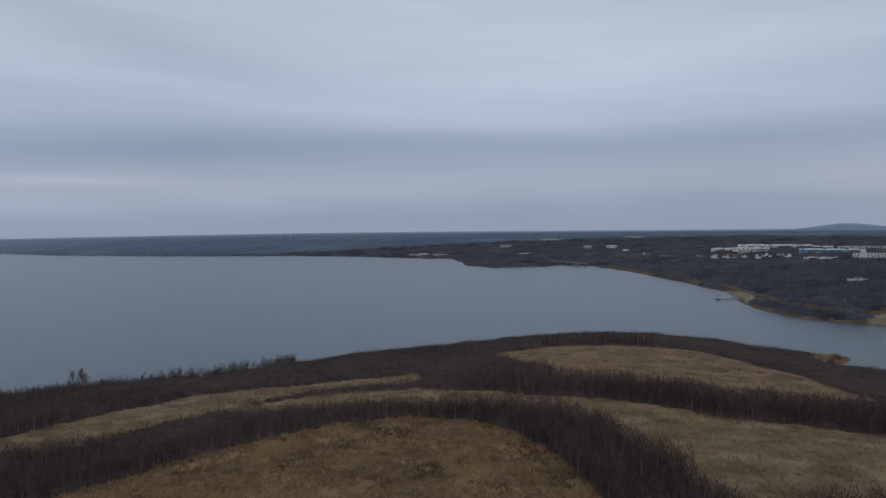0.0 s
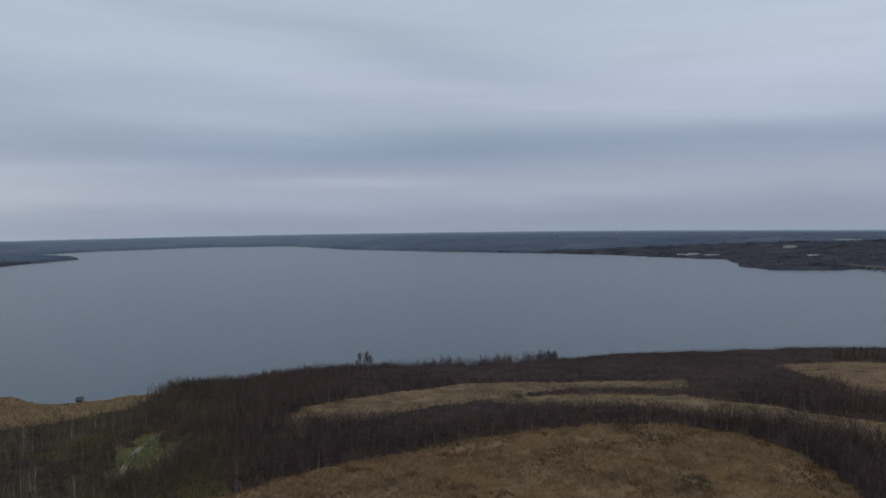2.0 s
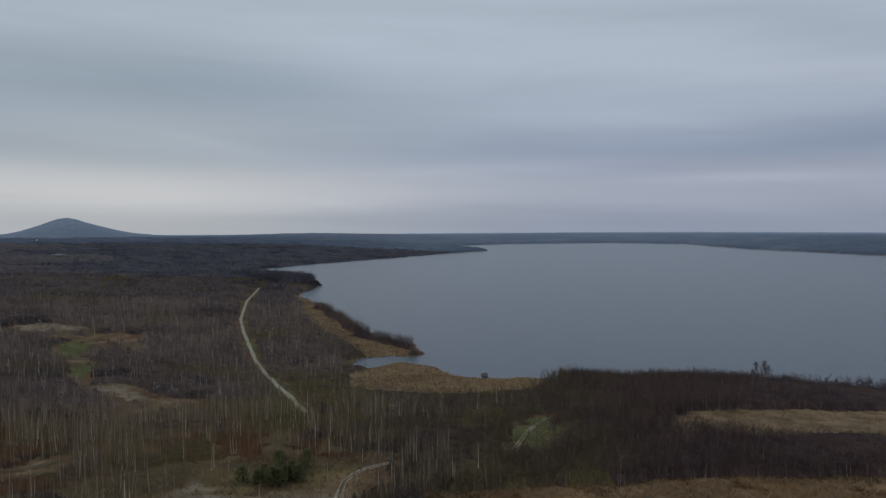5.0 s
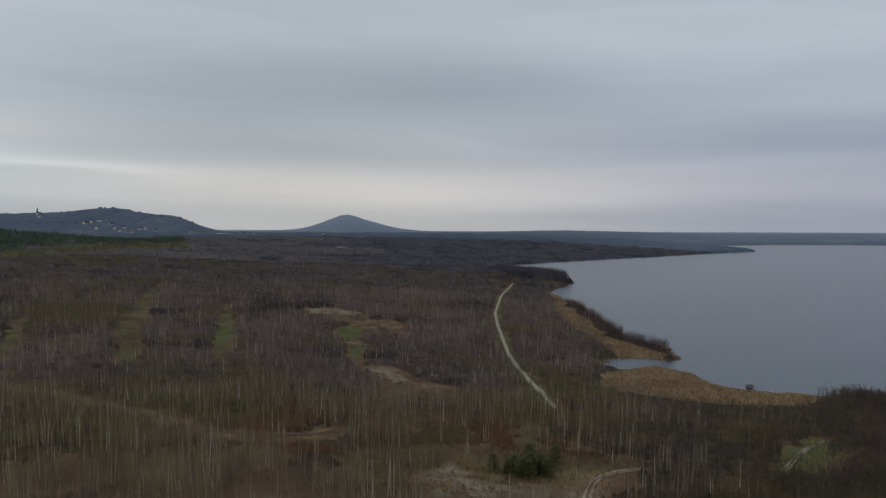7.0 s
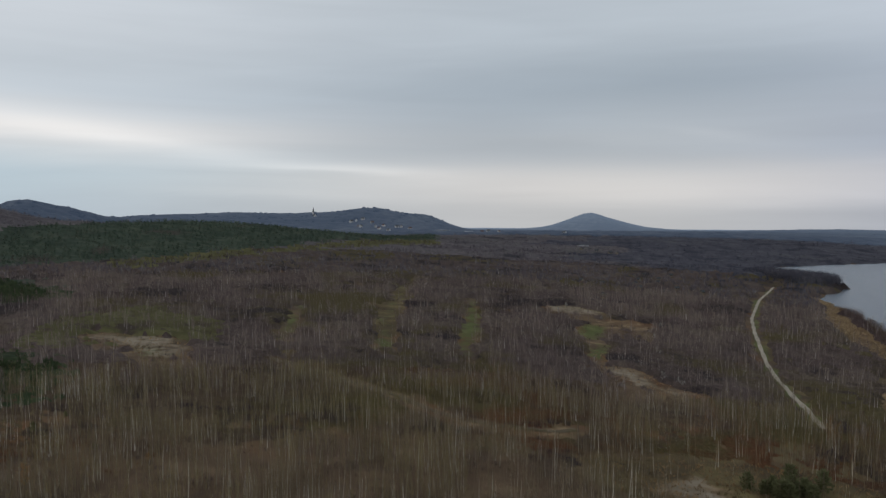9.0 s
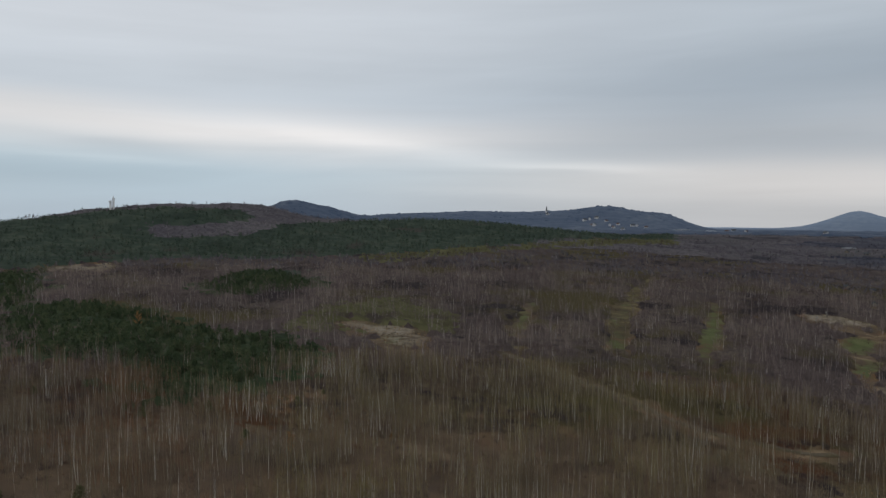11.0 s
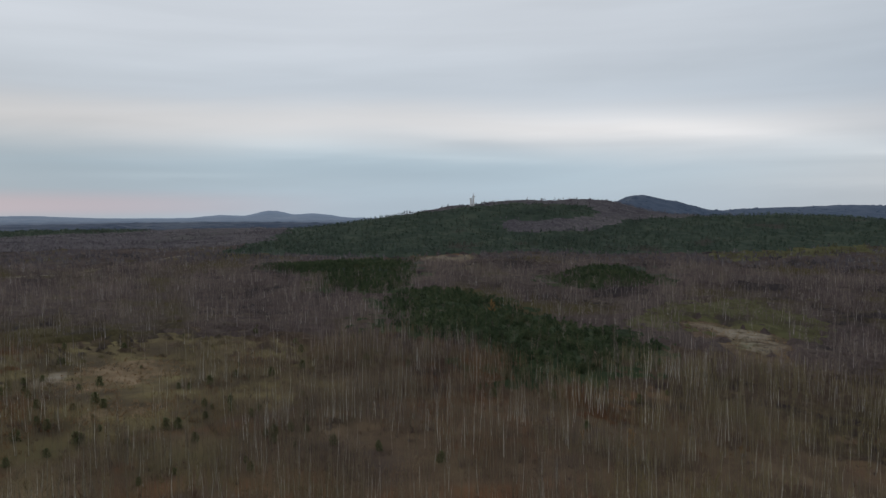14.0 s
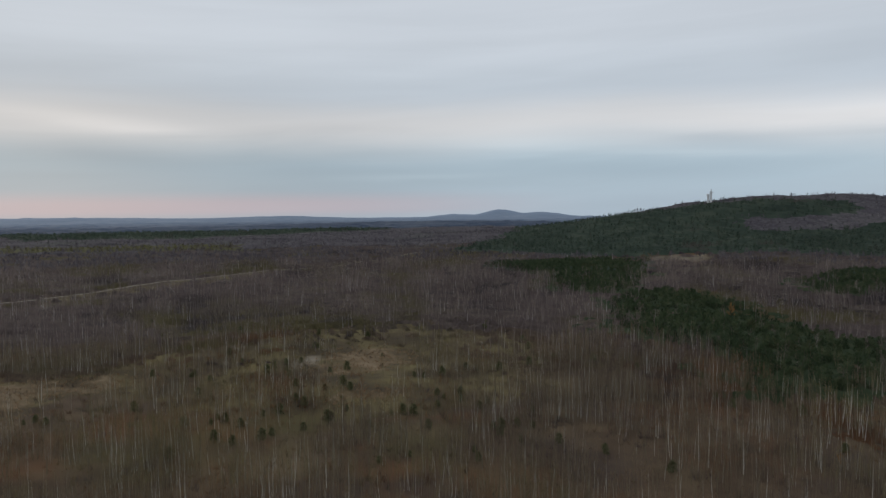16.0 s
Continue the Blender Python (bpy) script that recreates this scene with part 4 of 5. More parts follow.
def kinds(x, y):
    """What grows where: 0 nothing, 1 bare birch wood, 2 dark planted belts, 3 pines, 4 olive thicket, 5 open heath."""
    s, r = shore_distance(x, y), np.hypot(x, y)
    wob = 9 * waves(x, y, 50, 21) + 5 * waves(x, y, 17, 22) + rng.normal(0, 3, x.shape)
    k = np.ones(x.shape, int)
    k[(bearing(x, y) + 6 * waves(x, y, 60, 23) + rng.normal(0, 4, x.shape) < 55) & (r < 700)] = 2
    k[in_any(OLIVES, x + 1.5 * wob, y + wob) & (rng.rand(*x.shape) < 0.7)] = 4
    k[in_any(PINES, x + 1.7 * wob + rng.normal(0, 5, x.shape), y - 1.7 * wob) & ((rng.rand(*x.shape) < 0.92) | (r > 700))] = 3
    k[in_any(HEATH, x + 1.6 * wob, y + 1.6 * wob) & (rng.rand(*x.shape) < 0.85)] = 5
    k[in_any(TURF, x + 0.8 * wob, y + 0.8 * wob) & (rng.rand(*x.shape) < 0.82)] = 0
    k[in_any(MEADOWS[:4], x + np.where(k == 2, 0.3, 0.4) * wob, y + 0.2 * wob) | in_any(MEADOWS[4:] + RIDES, x + 0.8 * wob, y + 0.6 * wob, np.where(r > 340, -4.0, 0.0)) & (rng.rand(*x.shape) < 0.85) | in_any(REEDS, x, y) | in_any(TURF_OPEN, x + 0.8 * wob, y + 0.8 * wob) & (rng.rand(*x.shape) < 0.93) | in_any(SANDS[:1] + SANDS[2:], x, y) | in_any(SANDS[1:2], x + wob, y + wob) & (rng.rand(*x.shape) < 0.8)] = 0
    k[glade(MEADOWS[4:6] + MEADOWS[7:8] + SANDS[2:3], x + 0.6 * wob, y + 0.5 * wob, 34.0) & (rng.rand(*x.shape) < 0.9)] = 0
    k[glade(SANDS[1:2], x + wob, y + wob, 36.0) & (rng.rand(*x.shape) < 0.6)] = 0
    k[glade(MEADOWS[8:], x + 0.6 * wob, y + 0.5 * wob, 20.0) & (rng.rand(*x.shape) < 0.75)] = 0
    k[glade(TURF[:3] + RIDES, x + 0.5 * wob, y + 0.6 * wob, 24.0) & (rng.rand(*x.shape) < 0.78)] = 0
    for d in (0, 6):
        k[(edge_distance(ROADS["forest_track"][1], x * (1 + d / r), y * (1 + d / r), closed=False) < 3.4) | (edge_distance(ROADS["sandy_track"][1], x * (1 + 2 * d / r), y * (1 + 2 * d / r), closed=False) < 4) & (x < 80)] = 0
    k[glade(YARD[1:], x + 0.3 * wob, y + 0.3 * wob, 8.0)] = 0
    k[in_any(SPIT, x, y)] = 2
    k[in_any(TOWN, x, y) & (rng.rand(*x.shape) < 0.45)] = 0
    for hx, hy in SHEDS:
        front = 1 - 42 / math.hypot(hx, hy)
        k[edge_distance([(hx, hy), (hx * front, hy * front)], x, y, closed=False) < 5] = 0
    for hx, hy, lx, _ in SITES:
        front = 1 - 45 / math.hypot(hx, hy)
        k[edge_distance([(hx, hy), (hx * front, hy * front)], x, y, closed=False) < lx * 0.3] = 0
    k[in_any(TOWER_SITE, x, y)] = 0
    k[(s < 3) | (road_distance(x, y) < 1.5 + 0.006 * r) | (x > 290) & (y > 600) & (s < 5)] = 0
    return k


def lift(x, y):
    """Where the trees stand taller: on the wooded cape."""
    return 1 + 0.7 * np.exp(-((x + 1060) ** 2 + (y - 520) ** 2) / 130 ** 2)


BIRCHES = [sapling(rng.uniform(7.5, 12.5), 15, 0.095, 0.12) for _ in range(20)]
FINE_BIRCHES = [bare_tree(rng.uniform(10.5, 14), 5, 5, 16, 170, 0.03, 0.1, 0.26) for _ in range(7)]
BELT = [crowned_tree(rng.uniform(7.0, 9.4), 11, 0.17, 0.12, 0.9) for _ in range(14)]
MID = [crowned_tree(rng.uniform(7.5, 11.5), 14, 0.17, 0.26, 1.4) for _ in range(14)]
FAR = []
for _ in range(9):
    h = rng.uniform(8, 12)
    tris = [blade((0, 0, -0.3), (0.02, 0, 1), h * 0.95, 0.3)] + [blade((rng.normal(0, 1.0), rng.normal(0, 1.0), h * rng.uniform(0.3, 0.6)), (rng.normal(0, 0.2), rng.normal(0, 0.2), 1), h * rng.uniform(0.25, 0.42), 0.75) for _ in range(7)]
    FAR.append((np.array(tris), np.array([0] + [1] * 7)))
PINE_NEAR = [round_pine(rng.uniform(4.2, 6.8), rng.uniform(1.5, 2.2), 30, 1.05) for _ in range(8)]
PINE_FAR = [round_pine(rng.uniform(8, 11), rng.uniform(1.3, 2.0), 11, 1.9) for _ in range(10)]
BRUSH = [tuft(16, rng.uniform(1.4, 3.0), 0.06, 0.5) for _ in range(6)]
GRASS = [tuft(6, rng.uniform(0.8, 1.5), 0.17, 0.35) for _ in range(5)]
REED_TUFT = [tuft(9, rng.uniform(1.5, 2.2), 0.24, 0.3) for _ in range(6)]
DOMES = [dome(rng.uniform(6, 12), rng.uniform(8, 16)) for _ in range(8)]


def fill(polys, per):
    """Random places inside polygons, one to so many square metres."""
    xs, ys = [], []
    for p in polys:
        q = np.array(p, float)
        lo, hi = q.min(0), q.max(0)
        n = int((hi[0] - lo[0]) * (hi[1] - lo[1]) / per)
        cx, cy = rng.uniform(lo[0], hi[0], n), rng.uniform(lo[1], hi[1], n)
        m = inside(p, cx, cy)
        xs.append(cx[m]), ys.append(cy[m])
    return np.concatenate(xs), np.concatenate(ys)


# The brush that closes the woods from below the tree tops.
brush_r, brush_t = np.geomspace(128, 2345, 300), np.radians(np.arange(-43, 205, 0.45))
rr, tt = np.meshgrid(brush_r, brush_t, indexing="ij")
tt = tt + rng.normal(0, 0.0016, tt.shape)
rr = rr * (1 + rng.normal(0, 0.002, rr.shape))
cx, cy = -np.sin(tt) * rr, np.cos(tt) * rr
ck = kinds(cx.ravel(), cy.ravel()).reshape(cx.shape)
ck[ck == 5] = 0
rough = 6 * waves(cx, cy, 22, 67) + rng.normal(0, 1.5, cx.shape)
ck[in_any(TURF_OPEN + MEADOWS[4:] + TURF + RIDES, (cx + rough).ravel(), (cy + rough).ravel(), -3).reshape(cx.shape)] = 0
ck[in_any(MEADOWS, cx.ravel(), cy.ravel(), 1.5).reshape(cx.shape) & (ck == 2)] = 0
open_wood = 0.8 * waves(cx, cy, 70, 64) + 0.7 * waves(cx, cy, 26, 65) + rng.normal(0, 0.25, cx.shape)
ck[(ck == 1) & (open_wood < -0.75) & (rr < 1300)] = 0
leaf = np.choose(ck, [0, 2.2, 2.9, 2.6, 1.4]) * (1 + 0.25 * waves(cx, cy, 50, 62) + 0.15 * waves(cx, cy, 15, 63)) + (ck > 0) * rng.normal(0, 0.25, cx.shape) * (0.5 + rr / 900) + (ck == 2) * rng.normal(0, 0.3, cx.shape)
cs = shore_distance(cx.ravel(), cy.ravel()).reshape(cx.shape)
leaf *= 1 - 0.62 * step(230, 160, cs) * step(24, 12, bearing(cx, cy)) * (rr < 700)
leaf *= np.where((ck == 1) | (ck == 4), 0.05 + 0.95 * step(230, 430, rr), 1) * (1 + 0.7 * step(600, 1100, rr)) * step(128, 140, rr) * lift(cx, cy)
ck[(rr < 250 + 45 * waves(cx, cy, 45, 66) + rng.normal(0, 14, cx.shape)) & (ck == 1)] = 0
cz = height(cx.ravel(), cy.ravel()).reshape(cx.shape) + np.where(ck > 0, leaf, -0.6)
nr, nt = cx.shape
a = (np.arange(nr - 1)[:, None] * nt + np.arange(nt - 1)[None]).ravel()
quads = np.stack([a, a + 1, a + nt + 1, a + nt], 1)
most = ck.ravel()[quads].max(1)
most[(most == 3) & ((ck.ravel()[quads] == 3).sum(1) < 2)] = 1
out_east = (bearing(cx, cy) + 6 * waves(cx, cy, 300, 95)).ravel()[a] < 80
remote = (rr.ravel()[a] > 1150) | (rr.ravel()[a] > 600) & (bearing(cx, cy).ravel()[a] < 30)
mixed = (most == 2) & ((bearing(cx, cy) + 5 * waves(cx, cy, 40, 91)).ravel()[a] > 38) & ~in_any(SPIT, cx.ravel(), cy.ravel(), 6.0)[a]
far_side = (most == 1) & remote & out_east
for name, mat, pick, label in (("lakeside_brush", LAKE_TWIGS, far_side, "purple-grey brush of the woods across the lake, blued by haze in its colour"), ("mixed_brush", MIXED_TWIGS, mixed, "dull brown brush of mixed young trees by the reeds"), ("belt_brush", BELT_TWIGS, (most == 2) & ~mixed, "dark dense brush of the planted belts"),
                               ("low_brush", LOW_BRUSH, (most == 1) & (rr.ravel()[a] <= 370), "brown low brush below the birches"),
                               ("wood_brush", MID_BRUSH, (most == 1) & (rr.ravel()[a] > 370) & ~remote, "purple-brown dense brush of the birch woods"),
                               ("distant_brush", DISTANT_TWIGS, (most == 1) & remote & ~far_side, "grey-brown brush of the distant woods, haze mixed into its colour"),
                               ("pine_brush", PINE, (most == 3) & (rr.ravel()[a] <= 700), "dark green mass of pine boughs"), ("far_pine_brush", FAR_PINE, (most == 3) & (rr.ravel()[a] > 700), "dark green mass of the pine forest, blued by haze in its colour"), ("olive_brush", OLIVE_TWIGS, most == 4, "olive green mass of budding brush")):
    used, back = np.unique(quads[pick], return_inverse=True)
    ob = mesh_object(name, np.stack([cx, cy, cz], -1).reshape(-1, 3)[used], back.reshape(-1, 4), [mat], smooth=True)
    ob.data.attributes.new("tint", "FLOAT", "POINT").data.foreach_set("value", rng.uniform(0.1, 0.9, len(used)).astype(np.float32))
    tagged(ob, label, "woodland", kind="stuff")

# Woods within reach of the eye: birches, belts, pines and thickets.
x, y = spots(42000, 125, 345, 40, 196)
x, y = x * (1 + 0.06 * waves(x, y, 60, 71)), y * (1 + 0.06 * waves(x, y, 60, 71))
k, r = kinds(x, y), np.hypot(x, y)
thin = waves(x, y, 60, 31) + 0.6 * waves(x, y, 24, 32)
birch = (k == 1) & ((thin > -0.2) | (rng.rand(len(x)) < 0.22)) | (k == 5) & (rng.rand(len(x)) < 0.3)
order = np.argsort(np.where(birch & (r > 148) & (r < 300), rng.rand(len(r)) - 0.5 * waves(x, y, 40, 72), 1e9))[:290]
rest = birch.copy()
rest[order] = False
tall = 1 + 0.16 * waves(x, y, 45, 33)
pale = 0.2 * (waves(x, y, 26, 73) > 0.6) + 0.24 * in_any([[(-200, -165), (-262, -168), (-335, -172), (-352, -150), (-270, -140), (-200, -138)]], x, y)
budding = rest & (step(84, 96, bearing(x, y)) * step(134, 120, bearing(x, y)) * (0.5 + 0.5 * waves(x, y, 55, 74)) > rng.uniform(0.1, 0.7, len(x)))
rest &= ~budding
tagged(grow("budding_birch_wood", BIRCHES, x[budding], y[budding], [BARK, BUD_TWIGS], stretch=tall[budding], pale=pale[budding]), "young birches with olive budding twigs", "woodland", kind="stuff")
tagged(grow("birch_wood", BIRCHES, x[rest], y[rest], [BARK, TWIGS], stretch=tall[rest], pale=pale[rest]), "dense bare young birch wood with pale trunks", "woodland", kind="stuff")
near_x, near_y = x[order], y[order]
bx, by = spots(72000, 130, 640, -40, 72)
cx, cy = spots(34000, 150, 310, -40, 48)
dx, dy = spots(26000, 310, 500, -22, 44)
bx, by = np.concatenate([bx, cx, dx]), np.concatenate([by, cy, dy])
m = (kinds(bx, by) == 2) | in_any(MEADOWS[:4], bx, by, 5) & ~in_any(MEADOWS[:4], bx, by, 0.6) & (road_distance(bx, by) > 3)
spit_x, spit_y = fill(SPIT, 4)
dry = shore_distance(spit_x, spit_y) > 0.5
spit_x, spit_y = spit_x[dry], spit_y[dry]
ex, ey = spots(60000, 150, 460, -40, 66)
e = in_any(MEADOWS[:4], ex, ey, 4.5) & ~in_any(MEADOWS[:4], ex, ey, 0.3) & (rng.rand(len(ex)) < 0.8)
ex, ey, e = np.concatenate([ex, spit_x]), np.concatenate([ey, spit_y]), np.concatenate([e, np.ones(len(spit_x), bool)])
bx, by, m = np.append(bx, ex), np.append(by, ey), np.append(m, e)
bx, by = bx[m], by[m]
bs = shore_distance(bx, by)
tall = (1 + 0.1 * (np.hypot(bx, by) < 300) * (bearing(bx, by) < 0) - 0.12 * step(30, 24, bearing(bx, by)) * step(-4, 2, bearing(bx, by)) * (np.hypot(bx, by) > 240) * (np.hypot(bx, by) < 300)) * (1 + 0.1 * step(60, 20, bs) * step(14, 24, bearing(bx, by)) - 0.56 * step(230, 160, bs) * step(32, 18, bearing(bx, by))) * np.where(in_any(SPIT, bx, by), 1.05, 1)
near_reeds = bearing(bx, by) + 5 * waves(bx, by, 40, 91) + rng.normal(0, 2, len(bx)) > 38
near_reeds &= ~in_any(SPIT, bx, by, 1.0)
for m, name, mats, label in ((~near_reeds, "planted_belt", [BELT_BARK, BELT_TWIGS], "dark belts of bare young trees along the slope"), (near_reeds, "mixed_wood", [BELT_BARK, MIXED_TWIGS], "dull brown young wood sloping down to the reeds")):
    tagged(grow(name, BELT, bx[m], by[m], mats, (0.62, 1.08), stretch=tall[m] * (1 + 0.14 * waves(bx[m], by[m], 22, 92))), label, "woodland", kind="stuff")
sx, sy = spots(60000, 180, 640, 12, 46)
ss = shore_distance(sx, sy)
m = (ss > 2) & (ss < 20) & (rng.rand(len(sx)) < 0.7) & (waves(sx, sy, 30, 93) + 0.7 * waves(sx, sy, 11, 94) > -0.3) & ~in_any(REEDS, sx, sy, 2.0)
tagged(grow("shore_thicket", [bare_tree(rng.uniform(6, 9), 3, 1, 7, 48, 0.11, 0.09, 0.5, 0.1, 0.5, 0.16) for _ in range(7)], sx[m], sy[m], [BELT_BARK, BELT_TWIGS], (0.45, 1.05)), "bushy bare alders and willows along the waterline", "woodland", kind="stuff")
px, py = fill(PINES[:4], 12)
m = kinds(px, py) == 3
tagged(grow("pine_thicket", PINE_NEAR, px[m], py[m], [BROWN_BARK, PINE]), "dense dark green thicket of young pines", "woodland", kind="stuff")
ox, oy = fill(OLIVES[:1], 16)
m = (kinds(ox, oy) == 4) & (rng.rand(len(ox)) < 0.8)
tagged(grow("olive_thicket", MID, ox[m], oy[m], [BARK, OLIVE_TWIGS], (0.5, 0.95)), "olive green budding young trees in a thicket", "woodland", kind="stuff")

x, y = spots(42000, 315, 830, 45, 200)
k = kinds(x, y)
thin = waves(x, y, 90, 34) + 0.6 * waves(x, y, 35, 35)
m = ((k == 1) | (k == 2) & (np.hypot(x, y) > 640)) & ((thin > -0.45) | (rng.rand(len(x)) < 0.3))
tagged(grow("mid_wood", MID, x[m], y[m], [FAR_BARK, MID_TWIGS], stretch=1 + 0.16 * waves(x[m], y[m], 60, 36) + 0.13 * waves(x[m], y[m], 21, 38)), "bare purple-brown birch wood", "woodland", kind="stuff")
x, y = spots(37000, 820, 2350, -42, 204, even=0)
nx, ny = spots(16000, 600, 1300, -42, -8)
m = (kinds(nx, ny) == 1) & (nx > 300)
tagged(grow("lakeside_wood", MID, nx[m], ny[m], [BELT_BARK, LAKE_TWIGS], (0.8, 1.1)), "dark purple-grey bare wood across the lake, blued by haze in its colour", "woodland", kind="stuff")
k = kinds(x, y)
m = ((k == 1) | (k == 2)) & ((np.hypot(x, y) > 1250) | (bearing(x, y) > 20))
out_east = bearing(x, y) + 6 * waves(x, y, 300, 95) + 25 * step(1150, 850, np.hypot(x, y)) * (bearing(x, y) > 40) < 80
for w, name, mats, label in ((m & ~out_east, "distant_wood", [FAR_BARK, DISTANT_TWIGS], "bare grey-brown woodland reaching into the distance, haze mixed into its colour"), (m & out_east, "far_shore_wood", [BELT_BARK, LAKE_TWIGS], "dark purple-grey woodland beyond the lake, blued by haze in its colour")):
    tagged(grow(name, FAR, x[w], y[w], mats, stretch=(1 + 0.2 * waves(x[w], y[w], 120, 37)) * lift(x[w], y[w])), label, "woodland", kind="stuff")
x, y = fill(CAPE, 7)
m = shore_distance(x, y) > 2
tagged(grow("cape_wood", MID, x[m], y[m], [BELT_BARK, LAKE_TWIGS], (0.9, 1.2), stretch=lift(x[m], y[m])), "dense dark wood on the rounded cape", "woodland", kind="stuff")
x, y = fill(PINES[4:], 105)
m = kinds(x, y) == 3
tagged(grow("pine_forest", PINE_FAR, x[m], y[m], [BROWN_BARK, FAR_PINE]), "dark green pine forest on the slopes, blued by haze in its colour", "woodland", kind="stuff")
x, y = fill(OLIVES[1:], 150)
tagged(grow("larch_edge", PINE_FAR, x, y, [BROWN_BARK, OLIVE_TWIGS], (0.7, 1.0)), "olive larches along the forest edge", "woodland", kind="stuff")

# The canopy of the far woods and hills.
VILLAGE = [(-3014, -460), (-3027, -442), (-3038, -414), (-2989, -368), (-2919, -346), (-2941, -315), (-2939, -259), (-2947, -242),
           (-2804, -282), (-2915, -204), (-2922, -407), (-2877, -326), (-3013, 121), (-2797, 154), (-2573, 378), (-2860, 90)]
far_r, far_t = np.geomspace(2250, 4936, 105), np.radians(np.arange(-44, 206, 0.6))
rr, tt = np.meshgrid(far_r, far_t, indexing="ij")
fx, fy = -np.sin(tt) * rr, np.cos(tt) * rr
fs = shore_distance(fx.ravel(), fy.ravel()).reshape(fx.shape)
leaf = 7 + 1.0 * waves(fx, fy, 140, 51) + rng.normal(0, 1.0, fx.shape) * (step(4700, 3000, rr) + 0.8 * (bearing(fx, fy) > 70))
leaf *= step(2250, 2330, rr)
for vx, vy in VILLAGE + [q[:2] for q in SITES]:
    leaf *= 0.35 + 0.65 * step(15, 45, edge_distance([(vx, vy), (vx * 0.97, vy * 0.97)], fx, fy, closed=False))
fz = height(fx.ravel(), fy.ravel()).reshape(fx.shape) + np.where(fs > 5, leaf + 0.2, -9)
nr, nt = fx.shape
a = (np.arange(nr - 1)[:, None] * nt + np.arange(nt - 1)[None]).ravel()
quads = np.stack([a, a + 1, a + nt + 1, a + nt], 1)
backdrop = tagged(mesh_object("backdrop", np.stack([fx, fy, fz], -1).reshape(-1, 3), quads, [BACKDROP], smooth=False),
                  "far woods, fields and hills on the horizon, blue-grey haze in their glow", "backdrop", kind="structure")
# Haze share of the glow: grows with distance, set apart by bearing.
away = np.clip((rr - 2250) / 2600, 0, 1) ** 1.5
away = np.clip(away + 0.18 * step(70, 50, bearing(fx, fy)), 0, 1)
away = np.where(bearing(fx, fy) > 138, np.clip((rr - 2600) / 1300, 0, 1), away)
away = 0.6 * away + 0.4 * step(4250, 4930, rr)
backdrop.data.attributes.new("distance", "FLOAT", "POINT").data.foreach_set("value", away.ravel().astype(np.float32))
x, y = spots(2600, 2250, 3900, -44, 206)
m = shore_distance(x, y) > 8
for vx, vy in VILLAGE + [q[:2] for q in SITES]:
    m &= np.hypot(x - vx, y - vy) > 55
hx, hy = spots(9000, 2500, 3800, 84, 128)
h = (height(hx, hy) > 70) & (rng.rand(len(hx)) < 0.8)
for vx, vy in VILLAGE:
    h &= edge_distance([(vx, vy), (vx * 0.965, vy * 0.965)], hx, hy, closed=False) > 24
tagged(haze(grow("hill_trees", DOMES, hx[h], hy[h], [BACKDROP, BACKDROP], (0.5, 1.05))), "dark grey-brown crowns on the wooded hills, haze in their glow", "woodland", kind="stuff")
tagged(haze(grow("far_trees", DOMES, x[m], y[m], [BACKDROP, BACKDROP], (0.4, 0.8))), "crowns of far woods, blue-grey haze in their glow", "woodland", kind="stuff")

# Undergrowth, grass and reeds.
x, y = spots(15000, 135, 420, 45, 196)
m = ((kinds(x, y) == 1) | (kinds(x, y) == 5)) & (waves(x, y, 24, 44) + 0.8 * waves(x, y, 9, 45) > 0.5)
tagged(grow("purple_brushwood", BRUSH, x[m], y[m], [TWIGS, MID_BRUSH], (0.8, 1.7)), "soft clumps of purple-brown bare shrubs", "undergrowth", kind="stuff")
x, y = spots(6500, 130, 330, 45, 196)
k = kinds(x, y)
m = (k == 1) | (k == 2) | (k == 5)
rust = m & ((waves(x, y, 70, 41) > 0.45) & (bearing(x, y) > 90) | in_any([[(-220, -80), (-245, -120), (-210, -140), (-172, -112)]], x, y))
tagged(grow("brushwood", BRUSH, x[m & ~rust], y[m & ~rust], [TWIGS, TWIGS]), "low brown brushwood under the trees", "undergrowth", kind="stuff")
tagged(grow("rust_brushwood", BRUSH, x[rust], y[rust], [RUST_TWIGS, RUST_TWIGS]), "rust brown brushwood with withered leaves", "undergrowth", kind="stuff")
x, y = fill(MEADOWS[4:6] + MEADOWS[7:] + RIDES, 11)
m = waves(x, y, 26, 85) + 0.8 * waves(x, y, 9, 86) > 0.35
tagged(grow("clearing_brush", BRUSH, x[m], y[m], [TWIGS, MIXED_TWIGS], (0.5, 1.25)), "clumps of low dull shrubs in the clearings", "undergrowth", kind="stuff")
x, y = spots(88000, 120, 480, -40, 196, even=0)
m = in_any(MEADOWS, x, y, 2.0) & (shore_distance(x, y) > 2) & (waves(x, y, 14, 42) + 0.6 * waves(x, y, 5, 43) > -0.7)
m |= in_any(TURF_OPEN, x, y, 4) & (rng.rand(len(x)) < 0.6)
pale = m & in_any(MEADOWS[1:3] + MEADOWS[4:6] + MEADOWS[8:11] + TURF_OPEN, x, y, 4)
m &= ~pale
tagged(grow("straw_grass", GRASS, x[pale], y[pale], [PALE_GRASS, PALE_GRASS]), "tussocks of pale straw-coloured dry grass", "grass", kind="stuff")
tagged(grow("meadow_grass", GRASS, x[m], y[m], [DRY_GRASS, DRY_GRASS]), "tussocks of tall golden-brown dry grass", "grass", kind="stuff")
x, y = fill(MEADOWS[:1], 1.25)
